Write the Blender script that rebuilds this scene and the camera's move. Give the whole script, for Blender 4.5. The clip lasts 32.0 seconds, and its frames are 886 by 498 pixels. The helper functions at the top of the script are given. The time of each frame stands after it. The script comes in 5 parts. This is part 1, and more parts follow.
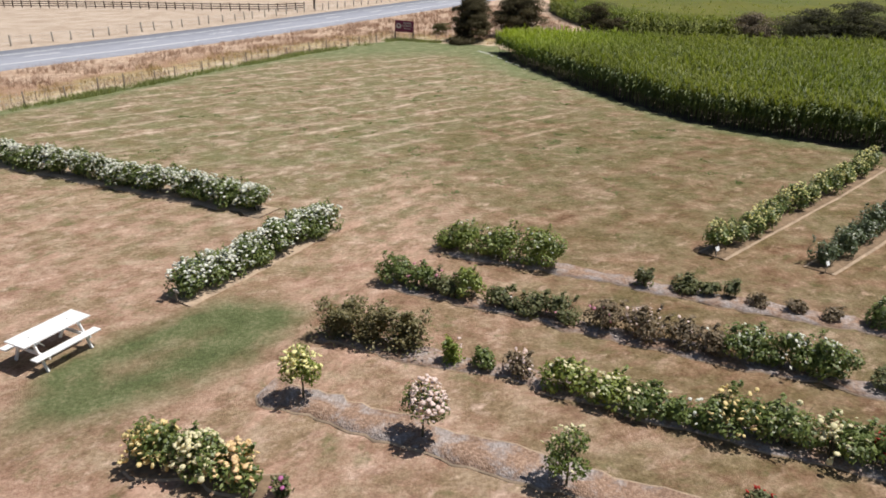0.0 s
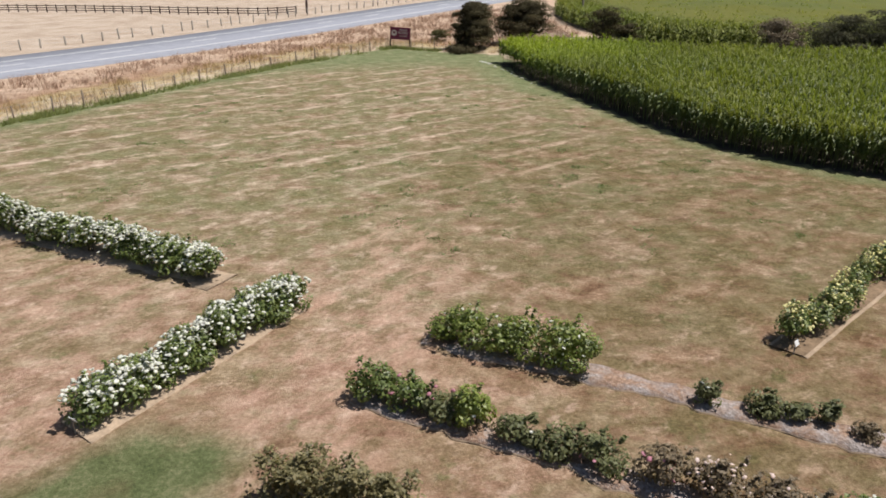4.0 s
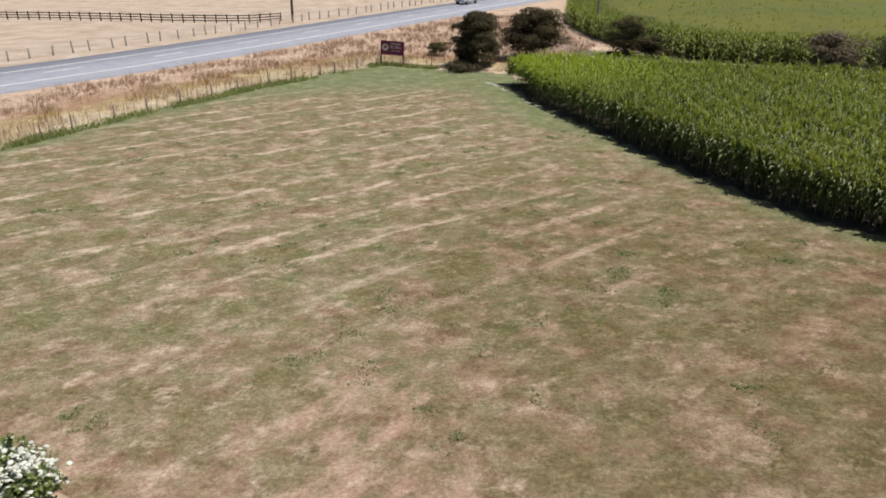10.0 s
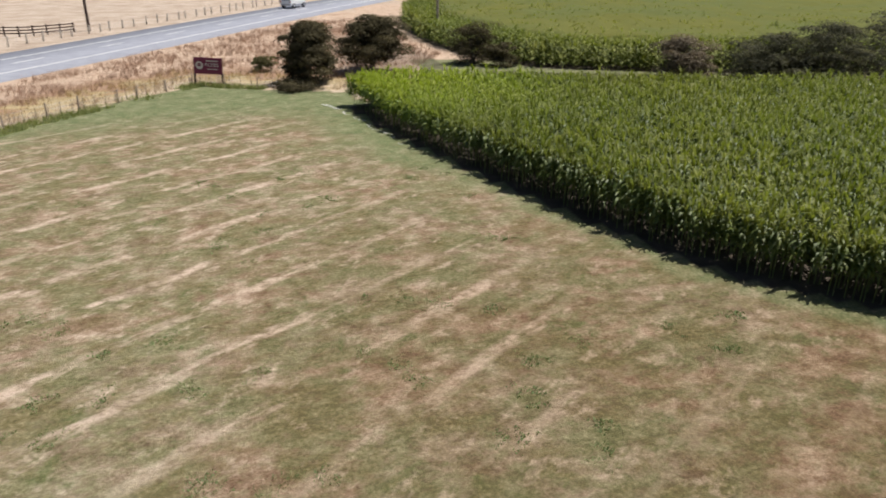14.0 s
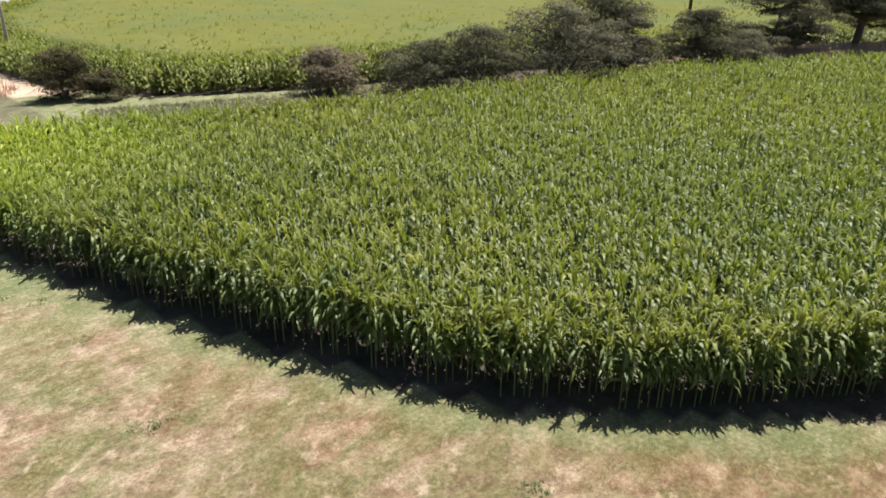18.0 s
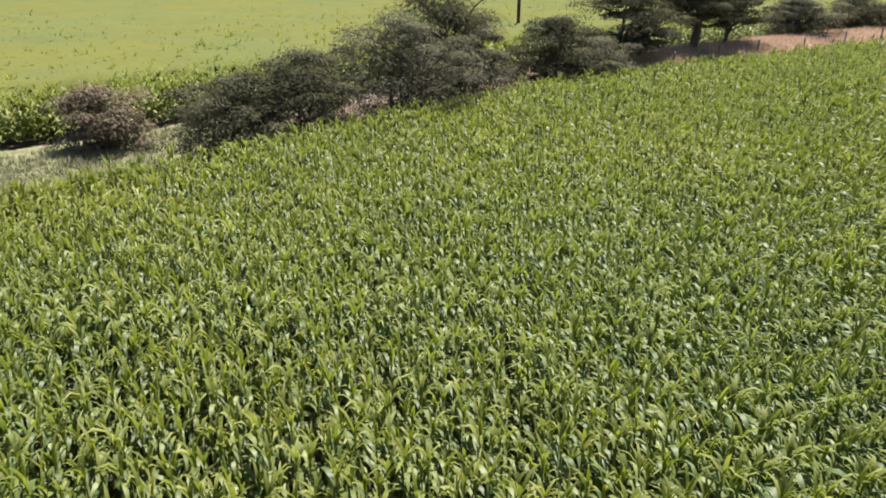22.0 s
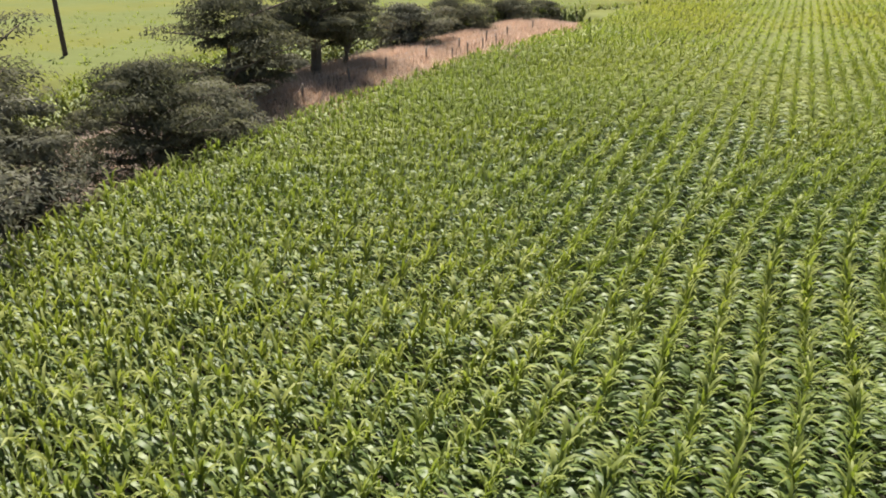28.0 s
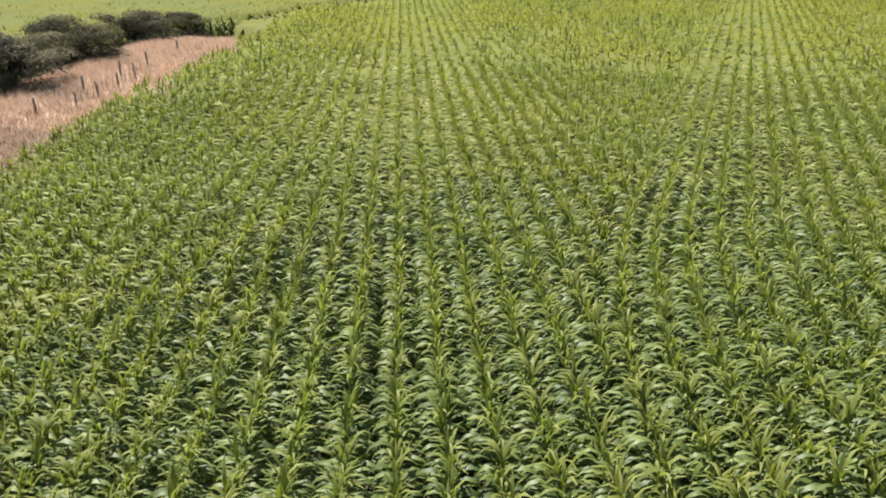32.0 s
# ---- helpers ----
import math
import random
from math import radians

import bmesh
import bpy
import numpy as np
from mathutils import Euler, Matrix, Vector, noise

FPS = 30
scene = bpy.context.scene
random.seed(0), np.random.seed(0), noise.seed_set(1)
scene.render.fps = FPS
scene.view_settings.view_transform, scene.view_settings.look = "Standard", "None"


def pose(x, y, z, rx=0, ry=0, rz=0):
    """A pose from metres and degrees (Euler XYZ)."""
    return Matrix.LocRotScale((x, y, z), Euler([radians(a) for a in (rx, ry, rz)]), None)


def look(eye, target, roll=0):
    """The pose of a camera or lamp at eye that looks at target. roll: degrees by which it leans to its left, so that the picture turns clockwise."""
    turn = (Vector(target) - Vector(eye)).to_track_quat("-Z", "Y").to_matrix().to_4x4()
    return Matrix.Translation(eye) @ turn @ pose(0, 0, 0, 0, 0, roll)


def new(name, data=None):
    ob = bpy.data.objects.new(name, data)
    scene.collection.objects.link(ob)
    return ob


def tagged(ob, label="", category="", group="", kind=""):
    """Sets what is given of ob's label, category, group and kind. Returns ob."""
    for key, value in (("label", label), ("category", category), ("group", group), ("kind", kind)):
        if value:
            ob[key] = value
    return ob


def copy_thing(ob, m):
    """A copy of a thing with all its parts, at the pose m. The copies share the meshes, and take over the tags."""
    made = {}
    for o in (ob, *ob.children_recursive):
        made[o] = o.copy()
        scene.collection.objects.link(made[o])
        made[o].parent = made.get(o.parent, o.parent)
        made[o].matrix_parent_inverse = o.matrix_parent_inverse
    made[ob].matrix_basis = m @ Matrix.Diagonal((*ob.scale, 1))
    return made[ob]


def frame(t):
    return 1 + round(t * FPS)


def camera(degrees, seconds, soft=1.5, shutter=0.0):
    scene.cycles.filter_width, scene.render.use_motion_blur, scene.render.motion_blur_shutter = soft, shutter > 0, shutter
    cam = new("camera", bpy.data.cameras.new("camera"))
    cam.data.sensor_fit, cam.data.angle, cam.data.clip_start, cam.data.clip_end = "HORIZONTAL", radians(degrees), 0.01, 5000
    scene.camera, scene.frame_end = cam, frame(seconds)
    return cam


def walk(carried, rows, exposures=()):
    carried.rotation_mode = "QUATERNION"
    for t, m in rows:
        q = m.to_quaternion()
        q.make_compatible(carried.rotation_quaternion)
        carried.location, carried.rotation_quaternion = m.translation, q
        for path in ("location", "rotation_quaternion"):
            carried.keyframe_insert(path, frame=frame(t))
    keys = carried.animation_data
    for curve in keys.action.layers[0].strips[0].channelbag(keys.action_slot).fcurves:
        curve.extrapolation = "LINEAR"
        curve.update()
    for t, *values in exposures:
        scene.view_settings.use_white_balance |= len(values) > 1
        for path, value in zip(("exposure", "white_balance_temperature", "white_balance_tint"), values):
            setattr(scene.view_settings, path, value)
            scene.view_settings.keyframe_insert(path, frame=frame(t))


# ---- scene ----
cam = camera(63.07, 32.0, 1.75, 0.15)
PATH = [
    (0.0, (0.008, 0.024, 9.60), (0.338, 9.207, 5.655), 0.15),
    (0.5, (0.047, 0.775, 9.60), (0.381, 9.958, 5.654), 0.14),
    (1.0, (0.092, 1.524, 9.60), (0.428, 10.705, 5.651), 0.14),
    (1.5, (0.140, 2.271, 9.60), (0.476, 11.454, 5.654), 0.13),
    (2.0, (0.188, 3.005, 9.60), (0.528, 12.188, 5.656), 0.12),
    (2.5, (0.236, 3.744, 9.60), (0.573, 12.928, 5.656), 0.11),
    (3.0, (0.278, 4.492, 9.60), (0.608, 13.676, 5.656), 0.11),
    (3.5, (0.311, 5.241, 9.60), (0.636, 14.424, 5.655), 0.10),
    (5.5, (0.466, 8.395, 9.60), (0.774, 17.579, 5.658), -0.01),
    (6.0, (0.487, 9.218, 9.60), (0.792, 18.402, 5.654), -0.04),
    (6.5, (0.523, 10.066, 9.60), (0.827, 19.249, 5.654), -0.06),
    (7.0, (0.547, 10.908, 9.60), (0.853, 20.091, 5.653), -0.08),
    (7.5, (0.560, 11.720, 9.60), (0.869, 20.903, 5.654), -0.08),
    (8.0, (0.602, 12.549, 9.60), (0.916, 21.733, 5.656), -0.06),
    (8.5, (0.668, 13.395, 9.60), (0.981, 22.578, 5.655), -0.04),
    (9.0, (0.718, 14.251, 9.60), (1.035, 23.435, 5.655), -0.02),
    (9.5, (0.764, 15.114, 9.60), (1.079, 24.298, 5.656), -0.00),
    (10.0, (0.823, 15.932, 9.60), (1.140, 25.115, 5.654), 0.04),
    (10.5, (0.883, 16.747, 9.60), (1.200, 25.930, 5.655), 0.08),
    (11.0, (0.936, 17.576, 9.60), (1.254, 26.758, 5.652), 0.12),
    (11.5, (0.995, 18.449, 9.60), (1.314, 27.630, 5.650), 0.15),
    (12.0, (1.061, 19.371, 9.60), (1.378, 28.553, 5.651), 0.19),
    (12.5, (1.142, 20.327, 9.60), (1.454, 29.508, 5.649), 0.21),
    (13.0, (1.241, 21.332, 9.60), (1.541, 30.513, 5.649), 0.23),
    (13.5, (1.377, 22.342, 9.60), (2.276, 31.483, 5.647), 0.28),
    (14.0, (1.475, 23.419, 9.60), (3.836, 32.295, 5.646), 0.31),
    (14.5, (1.562, 24.555, 9.60), (5.215, 32.982, 5.645), 0.30),
    (15.0, (1.711, 25.730, 9.60), (6.523, 33.553, 5.646), 0.29),
    (15.5, (1.970, 26.913, 9.60), (7.819, 33.996, 5.649), 0.29),
    (17.5, (4.528, 30.805, 9.60), (10.861, 37.462, 5.653), 0.32),
    (18.0, (5.247, 31.884, 9.60), (11.567, 38.552, 5.650), 0.29),
    (18.5, (5.989, 32.950, 9.60), (12.302, 39.623, 5.648), 0.24),
    (19.0, (6.762, 33.966, 9.60), (13.072, 40.642, 5.648), 0.19),
    (19.5, (7.575, 34.941, 9.60), (13.874, 41.628, 5.649), 0.13),
    (20.0, (8.400, 35.866, 9.60), (14.976, 42.283, 5.651), 0.08),
    (20.5, (9.215, 36.782, 9.60), (16.202, 42.746, 5.651), 0.02),
    (21.0, (10.058, 37.663, 9.60), (17.410, 43.170, 5.649), -0.02),
    (21.5, (10.949, 38.540, 9.60), (18.547, 43.701, 5.646), -0.03),
    (22.0, (11.864, 39.398, 9.60), (19.684, 44.212, 5.643), -0.06),
    (22.5, (12.817, 40.223, 9.60), (20.861, 44.649, 5.636), -0.09),
    (23.0, (13.814, 41.015, 9.60), (22.056, 45.060, 5.637), -0.10),
    (23.5, (14.829, 41.760, 9.60), (23.287, 45.329, 5.635), -0.09),
    (24.0, (15.876, 42.472, 9.60), (24.488, 45.650, 5.634), -0.08),
    (24.5, (16.980, 43.152, 9.60), (25.718, 45.964, 5.632), -0.08),
    (25.0, (18.162, 43.807, 9.60), (27.015, 46.240, 5.637), -0.09),
    (25.5, (19.293, 44.365, 9.60), (28.239, 46.416, 5.631), -0.08),
    (27.5, (24.352, 46.303, 9.60), (33.526, 46.553, 5.627), 0.01),
    (28.0, (25.953, 46.623, 9.60), (35.125, 46.381, 5.623), 0.02),
    (28.5, (27.598, 46.889, 9.60), (36.741, 46.153, 5.618), 0.02),
    (29.0, (29.264, 47.067, 9.60), (38.357, 45.865, 5.615), 0.01),
    (29.5, (30.952, 47.160, 9.60), (39.973, 45.512, 5.612), -0.01),
    (30.0, (32.639, 47.164, 9.60), (41.561, 45.048, 5.609), -0.03),
    (30.5, (34.318, 47.081, 9.60), (43.069, 44.350, 5.605), -0.05),
    (31.0, (35.979, 46.911, 9.60), (44.519, 43.584, 5.600), -0.10),
    (31.5, (37.595, 46.657, 9.60), (45.877, 42.736, 5.594), -0.13),
    (32.0, (39.194, 46.342, 9.60), (47.168, 41.834, 5.588), -0.14),
]
EXPOSURE = [(0.0, 0.06), (9.0, -0.02), (13.0, -0.06), (15.0, 0.34), (17.5, 0.77), (19.0, 0.95), (22.0, 1.09), (25.0, 1.14), (29.0, 1.13), (32.0, 1.04)]
walk(cam, [(t, look(eye, target, roll)) for t, eye, target, roll in PATH], EXPOSURE)

# ---- world, sun, exposure ----
SUN_EL, SUN_AZ = radians(66.0), radians(83.0)      # azimuth counted from +y towards +x
world = bpy.data.worlds.new("world")
scene.world = world
world.use_nodes = True
wn = world.node_tree
sky = wn.nodes.new("ShaderNodeTexSky")
sky.sky_type = "NISHITA"
sky.sun_disc = False
sky.sun_elevation, sky.sun_rotation = SUN_EL, SUN_AZ
sky.air_density, sky.dust_density = 1.0, 1.2
wn.links.new(sky.outputs[0], wn.nodes["Background"].inputs[0])
wn.nodes["Background"].inputs[1].default_value = 0.052
sun_data = bpy.data.lights.new("sun", "SUN")
sun_data.energy, sun_data.angle, sun_data.color = 4.7, radians(0.55), (1.0, 0.955, 0.89)
sun = new("sun", sun_data)
sun_dir = Vector((math.sin(SUN_AZ) * math.cos(SUN_EL), math.cos(SUN_AZ) * math.cos(SUN_EL), math.sin(SUN_EL)))
sun.matrix_world = look(sun_dir * 200, (0, 0, 0))

rng = np.random.default_rng(7)


# ---- material helpers ----
class Nodes:
    """Short-hand for building one node material."""

    def __init__(self, name, rough=0.9, spec=0.3):
        self.mat = bpy.data.materials.new(name)
        self.mat.use_nodes = True
        self.t = self.mat.node_tree
        self.bsdf = self.t.nodes["Principled BSDF"]
        self.bsdf.inputs["Roughness"].default_value = rough
        self.bsdf.inputs["Specular IOR Level"].default_value = spec
        self.out = self.t.nodes["Material Output"]

    def node(self, kind, **props):
        n = self.t.nodes.new(kind)
        for key, value in props.items():
            if key == "operation":
                n.operation = value
            elif key == "blend_type":
                n.blend_type = value
            elif key == "data_type":
                n.data_type = value
            elif key == "attribute_name":
                n.attribute_name = value
        return n

    def link(self, a, b):
        self.t.links.new(a, b)

    def coord(self, rot=0.0, scale=(1, 1, 1)):
        g = self.node("ShaderNodeTexCoord")
        m = self.node("ShaderNodeMapping")
        m.inputs["Rotation"].default_value = (0, 0, radians(rot))
        m.inputs["Scale"].default_value = scale
        self.link(g.outputs["Object"], m.inputs["Vector"])
        return m.outputs[0]

    def grain(self, heading, along, across):
        """Coordinates stretched along a heading, in metres per unit."""
        g = self.node("ShaderNodeTexCoord")
        m = self.node("ShaderNodeMapping")
        m.vector_type = "TEXTURE"
        m.inputs["Rotation"].default_value = (0, 0, radians(heading))
        m.inputs["Scale"].default_value = (along, across, 1)
        self.link(g.outputs["Object"], m.inputs["Vector"])
        return m.outputs[0]

    def noise(self, scale, detail=3.0, rough=0.55, vec=None, distort=0.0):
        n = self.node("ShaderNodeTexNoise")
        n.inputs["Scale"].default_value = scale
        n.inputs["Detail"].default_value = detail
        n.inputs["Roughness"].default_value = rough
        n.inputs["Distortion"].default_value = distort
        self.link(vec or self.coord(), n.inputs["Vector"])
        return n.outputs["Fac"]

    def ramp(self, fac, *stops):
        r = self.node("ShaderNodeValToRGB")
        e = r.color_ramp.elements
        while len(e) < len(stops):
            e.new(0.5)
        for el, (p, c) in zip(e, stops):
            el.position = p
            el.color = (*c, 1) if isinstance(c, tuple) else (c, c, c, 1)
        self.link(fac, r.inputs[0])
        return r.outputs[0]

    def mix(self, fac, a, b, kind="MIX"):
        m = self.node("ShaderNodeMix", data_type="RGBA", blend_type=kind)
        for sock, v in ((m.inputs[0], fac), (m.inputs[6], a), (m.inputs[7], b)):
            if isinstance(v, tuple):
                sock.default_value = (*v, 1)
            elif isinstance(v, (int, float)):
                sock.default_value = v
            else:
                self.link(v, sock)
        return m.outputs[2]

    def math(self, op, a, b=0.0):
        m = self.node("ShaderNodeMath", operation=op)
        for sock, v in ((m.inputs[0], a), (m.inputs[1], b)):
            if isinstance(v, (int, float)):
                sock.default_value = v
            else:
                self.link(v, sock)
        return m.outputs[0]

    def color(self, c):
        if isinstance(c, tuple):
            self.bsdf.inputs["Base Color"].default_value = (*c, 1)
        else:
            self.link(c, self.bsdf.inputs["Base Color"])

    def bump(self, height, strength=0.4, distance=0.03):
        b = self.node("ShaderNodeBump")
        b.inputs["Strength"].default_value = strength
        b.inputs["Distance"].default_value = distance
        self.link(height, b.inputs["Height"])
        self.link(b.outputs[0], self.bsdf.inputs["Normal"])


def plain(name, col, rough=0.7, metal=0.0, grain=30.0, vary=0.25, spec=0.4):
    n = Nodes(name, rough, spec)
    n.bsdf.inputs["Metallic"].default_value = metal
    f = n.noise(grain, 4)
    g = n.noise(grain * 0.13, 3)
    k = n.math("ADD", n.math("MULTIPLY", f, 0.5), n.math("MULTIPLY", g, 0.5))
    lo = tuple(c * (1 - vary) for c in col)
    hi = tuple(min(1.0, c * (1 + vary)) for c in col)
    n.color(n.ramp(k, (0.3, lo), (0.7, hi)))
    n.bump(f, 0.25, 0.01)
    return n.mat


def paling(n, geo):
    """The distant crop turns paler and less green away from the hedgerow."""
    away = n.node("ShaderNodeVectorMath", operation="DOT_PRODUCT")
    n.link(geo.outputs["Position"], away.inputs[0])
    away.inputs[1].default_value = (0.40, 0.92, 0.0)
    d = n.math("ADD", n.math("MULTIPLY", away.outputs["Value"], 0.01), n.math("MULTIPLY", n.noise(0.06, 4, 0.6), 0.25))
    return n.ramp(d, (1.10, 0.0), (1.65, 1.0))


def leafy(name, dark, mid, light, rough=0.5, spec=0.5, trans=0.35, patch=0.6, through_tint=(1.6, 1.65, 0.75), wax=0.0, drift=0.0, yellow_sunlit_tip=False, far_pale=False, speck=0.65):
    """Leaf material: each leaf its own tone, light passing through it."""
    n = Nodes(name, rough, spec)
    n.bsdf.inputs["Coat Weight"].default_value = wax
    n.bsdf.inputs["Coat Roughness"].default_value = 0.46
    geo = n.node("ShaderNodeNewGeometry")
    r = geo.outputs["Random Per Island"]
    big = n.noise(patch, 2)
    f = n.math("ADD", n.math("MULTIPLY", r, speck), n.math("MULTIPLY", big, 1.05 - speck))
    col = n.ramp(f, (0.12, dark), (0.5, mid), (0.95, light))
    if drift:
        col = n.mix(drift, col, n.mix(1.0, col, n.ramp(n.noise(0.085, 3, 0.6), (0.40, (0.78, 0.96, 1.30)), (0.60, (1.26, 1.06, 0.62))), "MULTIPLY"))
    if yellow_sunlit_tip:                                # thin yellow plants at the far western tip; sunlit brightness is put in too
        here = n.node("ShaderNodeVectorMath", operation="DISTANCE")
        n.link(geo.outputs["Position"], here.inputs[0])
        here.inputs[1].default_value = (9.5, 66.5, 2.0)
        span = n.math("ADD", here.outputs["Value"], n.math("MULTIPLY", n.noise(0.35, 3), 6.0))
        thin = n.ramp(n.math("MULTIPLY", span, 0.05), (0.22, 1.0), (0.75, 0.0))
        col = n.mix(thin, col, n.mix(1.0, col, (1.50, 1.62, 0.95), "MULTIPLY"))
    if far_pale:
        col = n.mix(paling(n, geo), col, n.mix(1.0, col, (1.20, 1.03, 1.25), "MULTIPLY"))
    n.color(col)
    tr = n.node("ShaderNodeBsdfTranslucent")
    bright = n.mix(1.0, col, through_tint, "MULTIPLY")
    n.link(bright, tr.inputs["Color"])
    mx = n.node("ShaderNodeMixShader")
    mx.inputs[0].default_value = trans
    n.link(n.bsdf.outputs[0], mx.inputs[1])
    n.link(tr.outputs[0], mx.inputs[2])
    n.link(mx.outputs[0], n.out.inputs["Surface"])
    return n.mat


# ---- materials ----
def ground_material():
    n = Nodes("grass_and_soil", 0.95, 0.15)
    zone = n.node("ShaderNodeAttribute", attribute_name="zone")
    sep = n.node("ShaderNodeSeparateColor")
    n.link(zone.outputs["Color"], sep.inputs[0])
    rough_grass, lush, soil = sep.outputs[0], sep.outputs[1], sep.outputs[2]
    tan_zone = zone.outputs["Alpha"]
    # mown lawn: patches, drag streaks of pale straw, fine thatch
    large = n.noise(0.22, 4, 0.6)
    medium = n.noise(1.1, 5, 0.65, distort=0.6)
    fine = n.noise(9.0, 6, 0.75)
    grit = n.noise(55.0, 3, 0.7)
    clump = n.noise(2.8, 7, 0.74, vec=n.coord(-35.0, (0.8, 1.2, 1)), distort=0.2)
    blend = n.math("ADD", n.math("MULTIPLY", clump, 0.6), n.math("MULTIPLY", fine, 0.4))
    blotch = n.noise(1.05, 8, 0.70)
    tone = n.math("ADD", n.math("ADD", n.math("MULTIPLY", blotch, 0.52), n.math("MULTIPLY", blend, 0.28)), n.math("MULTIPLY", n.noise(16.0, 4, 0.7), 0.20))
    thatch = n.ramp(tone, (0.41, (0.148, 0.102, 0.062)), (0.475, (0.240, 0.180, 0.117)), (0.535, (0.380, 0.293, 0.208)), (0.60, (0.59, 0.485, 0.370)))
    pinkish = n.ramp(tone, (0.41, (0.170, 0.098, 0.060)), (0.49, (0.315, 0.205, 0.140)), (0.59, (0.59, 0.455, 0.350)))
    tan = n.ramp(tone, (0.40, (0.185, 0.108, 0.066)), (0.49, (0.330, 0.216, 0.146)), (0.60, (0.56, 0.425, 0.315)))
    base = n.mix(n.math("MULTIPLY", n.ramp(large, (0.44, 0.0), (0.54, 0.7)), 0.9), thatch, pinkish)
    base = n.mix(n.math("MULTIPLY", tan_zone, 0.85), base, tan)
    olive = n.ramp(blend, (0.36, (0.074, 0.086, 0.030)), (0.5, (0.160, 0.165, 0.072)), (0.62, (0.300, 0.284, 0.158)))
    patch = n.ramp(n.math("ADD", n.math("MULTIPLY", n.noise(0.55, 6, 0.72, vec=n.coord(-35.0, (0.8, 1.2, 1)), distort=0.2), 0.75), n.math("MULTIPLY", clump, 0.25)), (0.43, 0.0), (0.545, 1.0))
    base = n.mix(n.math("MULTIPLY", patch, n.math("SUBTRACT", 0.76, n.math("MULTIPLY", tan_zone, 0.36))), base, olive)
    green = n.ramp(fine, (0.3, (0.055, 0.074, 0.022)), (0.6, (0.128, 0.150, 0.052)), (0.8, (0.21, 0.222, 0.09)))
    tuft = n.ramp(n.math("ADD", n.math("MULTIPLY", n.noise(0.8, 5, 0.65, distort=0.6), 0.75), n.math("MULTIPLY", clump, 0.25)), (0.55, 0.0), (0.64, 0.65))
    base = n.mix(tuft, base, green)
    streak = n.noise(1.0, 5, 0.62, vec=n.grain(36.0, 2.3, 0.75))
    wave = n.node("ShaderNodeTexWave")
    wave.inputs["Scale"].default_value = 0.1232
    wave.inputs["Phase Offset"].default_value = 0.43
    wave.inputs["Distortion"].default_value = 0.9
    wave.inputs["Detail"].default_value = 3.0
    wave.inputs["Detail Scale"].default_value = 2.2
    n.link(n.coord(54.0), wave.inputs["Vector"])
    line = n.math("MULTIPLY", n.ramp(wave.outputs["Fac"], (0.88, 0.0), (0.985, 1.0)), n.ramp(streak, (0.44, 0.0), (0.52, 1.0)))
    line = n.math("MULTIPLY", line, n.math("SUBTRACT", 1.0, n.math("MULTIPLY", tan_zone, 0.7)))
    swath = n.node("ShaderNodeAttribute", attribute_name="swath")
    line = n.math("MULTIPLY", line, swath.outputs["Fac"])
    line = n.math("MULTIPLY", line, n.ramp(clump, (0.36, 0.3), (0.50, 1.0)))
    straw = n.ramp(blend, (0.32, (0.42, 0.305, 0.23)), (0.64, (0.70, 0.555, 0.44)))
    base = n.mix(n.math("MULTIPLY", line, n.ramp(n.noise(0.35, 4, 0.6), (0.40, 0.45), (0.58, 1.0))), base, straw)
    gilt = n.ramp(n.math("ADD", n.math("MULTIPLY", n.noise(0.62, 6, 0.70, vec=n.coord(15.0, (1.0, 1.3, 1)), distort=0.3), 0.8), n.math("MULTIPLY", fine, 0.2)), (0.48, 0.0), (0.60, 0.65))
    base = n.mix(n.math("MULTIPLY", gilt, n.math("SUBTRACT", 1.0, n.math("MULTIPLY", tan_zone, 0.75))), base, n.ramp(blend, (0.36, (0.080, 0.066, 0.026)), (0.5, (0.170, 0.134, 0.060)), (0.62, (0.295, 0.236, 0.130))))
    scuff = n.ramp(n.math("ADD", n.math("MULTIPLY", n.noise(1.0, 6, 0.70, vec=n.grain(40.0, 1.25, 0.75)), 0.8), n.math("MULTIPLY", clump, 0.2)), (0.545, 0.0), (0.67, 0.8))
    base = n.mix(scuff, base, straw)
    trail = n.ramp(n.noise(1.0, 6, 0.68, vec=n.grain(57.0, 1.9, 0.8)), (0.47, 0.0), (0.62, 0.85))
    worn = n.node("ShaderNodeAttribute", attribute_name="worn")
    base = n.mix(n.math("MULTIPLY", trail, worn.outputs["Fac"]), base, n.ramp(blend, (0.32, (0.34, 0.205, 0.135)), (0.66, (0.58, 0.425, 0.32))))
    moist = n.node("ShaderNodeAttribute", attribute_name="moist")
    base = n.mix(n.math("MULTIPLY", moist.outputs["Fac"], n.ramp(large, (0.3, 0.5), (0.6, 1.0))), base, n.mix(1.0, base, (0.73, 0.68, 0.60), "MULTIPLY"))
    base = n.mix(tan_zone, base, n.mix(1.0, base, (1.07, 1.0, 1.05), "MULTIPLY"))
    # lush rims, long dry grass, bare soil; hedge shade is painted as soil too
    edge = n.math("MULTIPLY", n.math("SUBTRACT", n.noise(1.6, 4, 0.6), 0.5), 0.9)
    lush_f = n.ramp(n.math("ADD", lush, n.math("MULTIPLY", edge, lush)), (0.25, 0.0), (0.75, 0.9))
    lush_c = n.ramp(n.math("ADD", n.math("MULTIPLY", fine, 0.5), n.math("MULTIPLY", blotch, 0.5)),
                    (0.36, (0.092, 0.124, 0.050)), (0.5, (0.160, 0.192, 0.090)), (0.62, (0.295, 0.285, 0.168)))
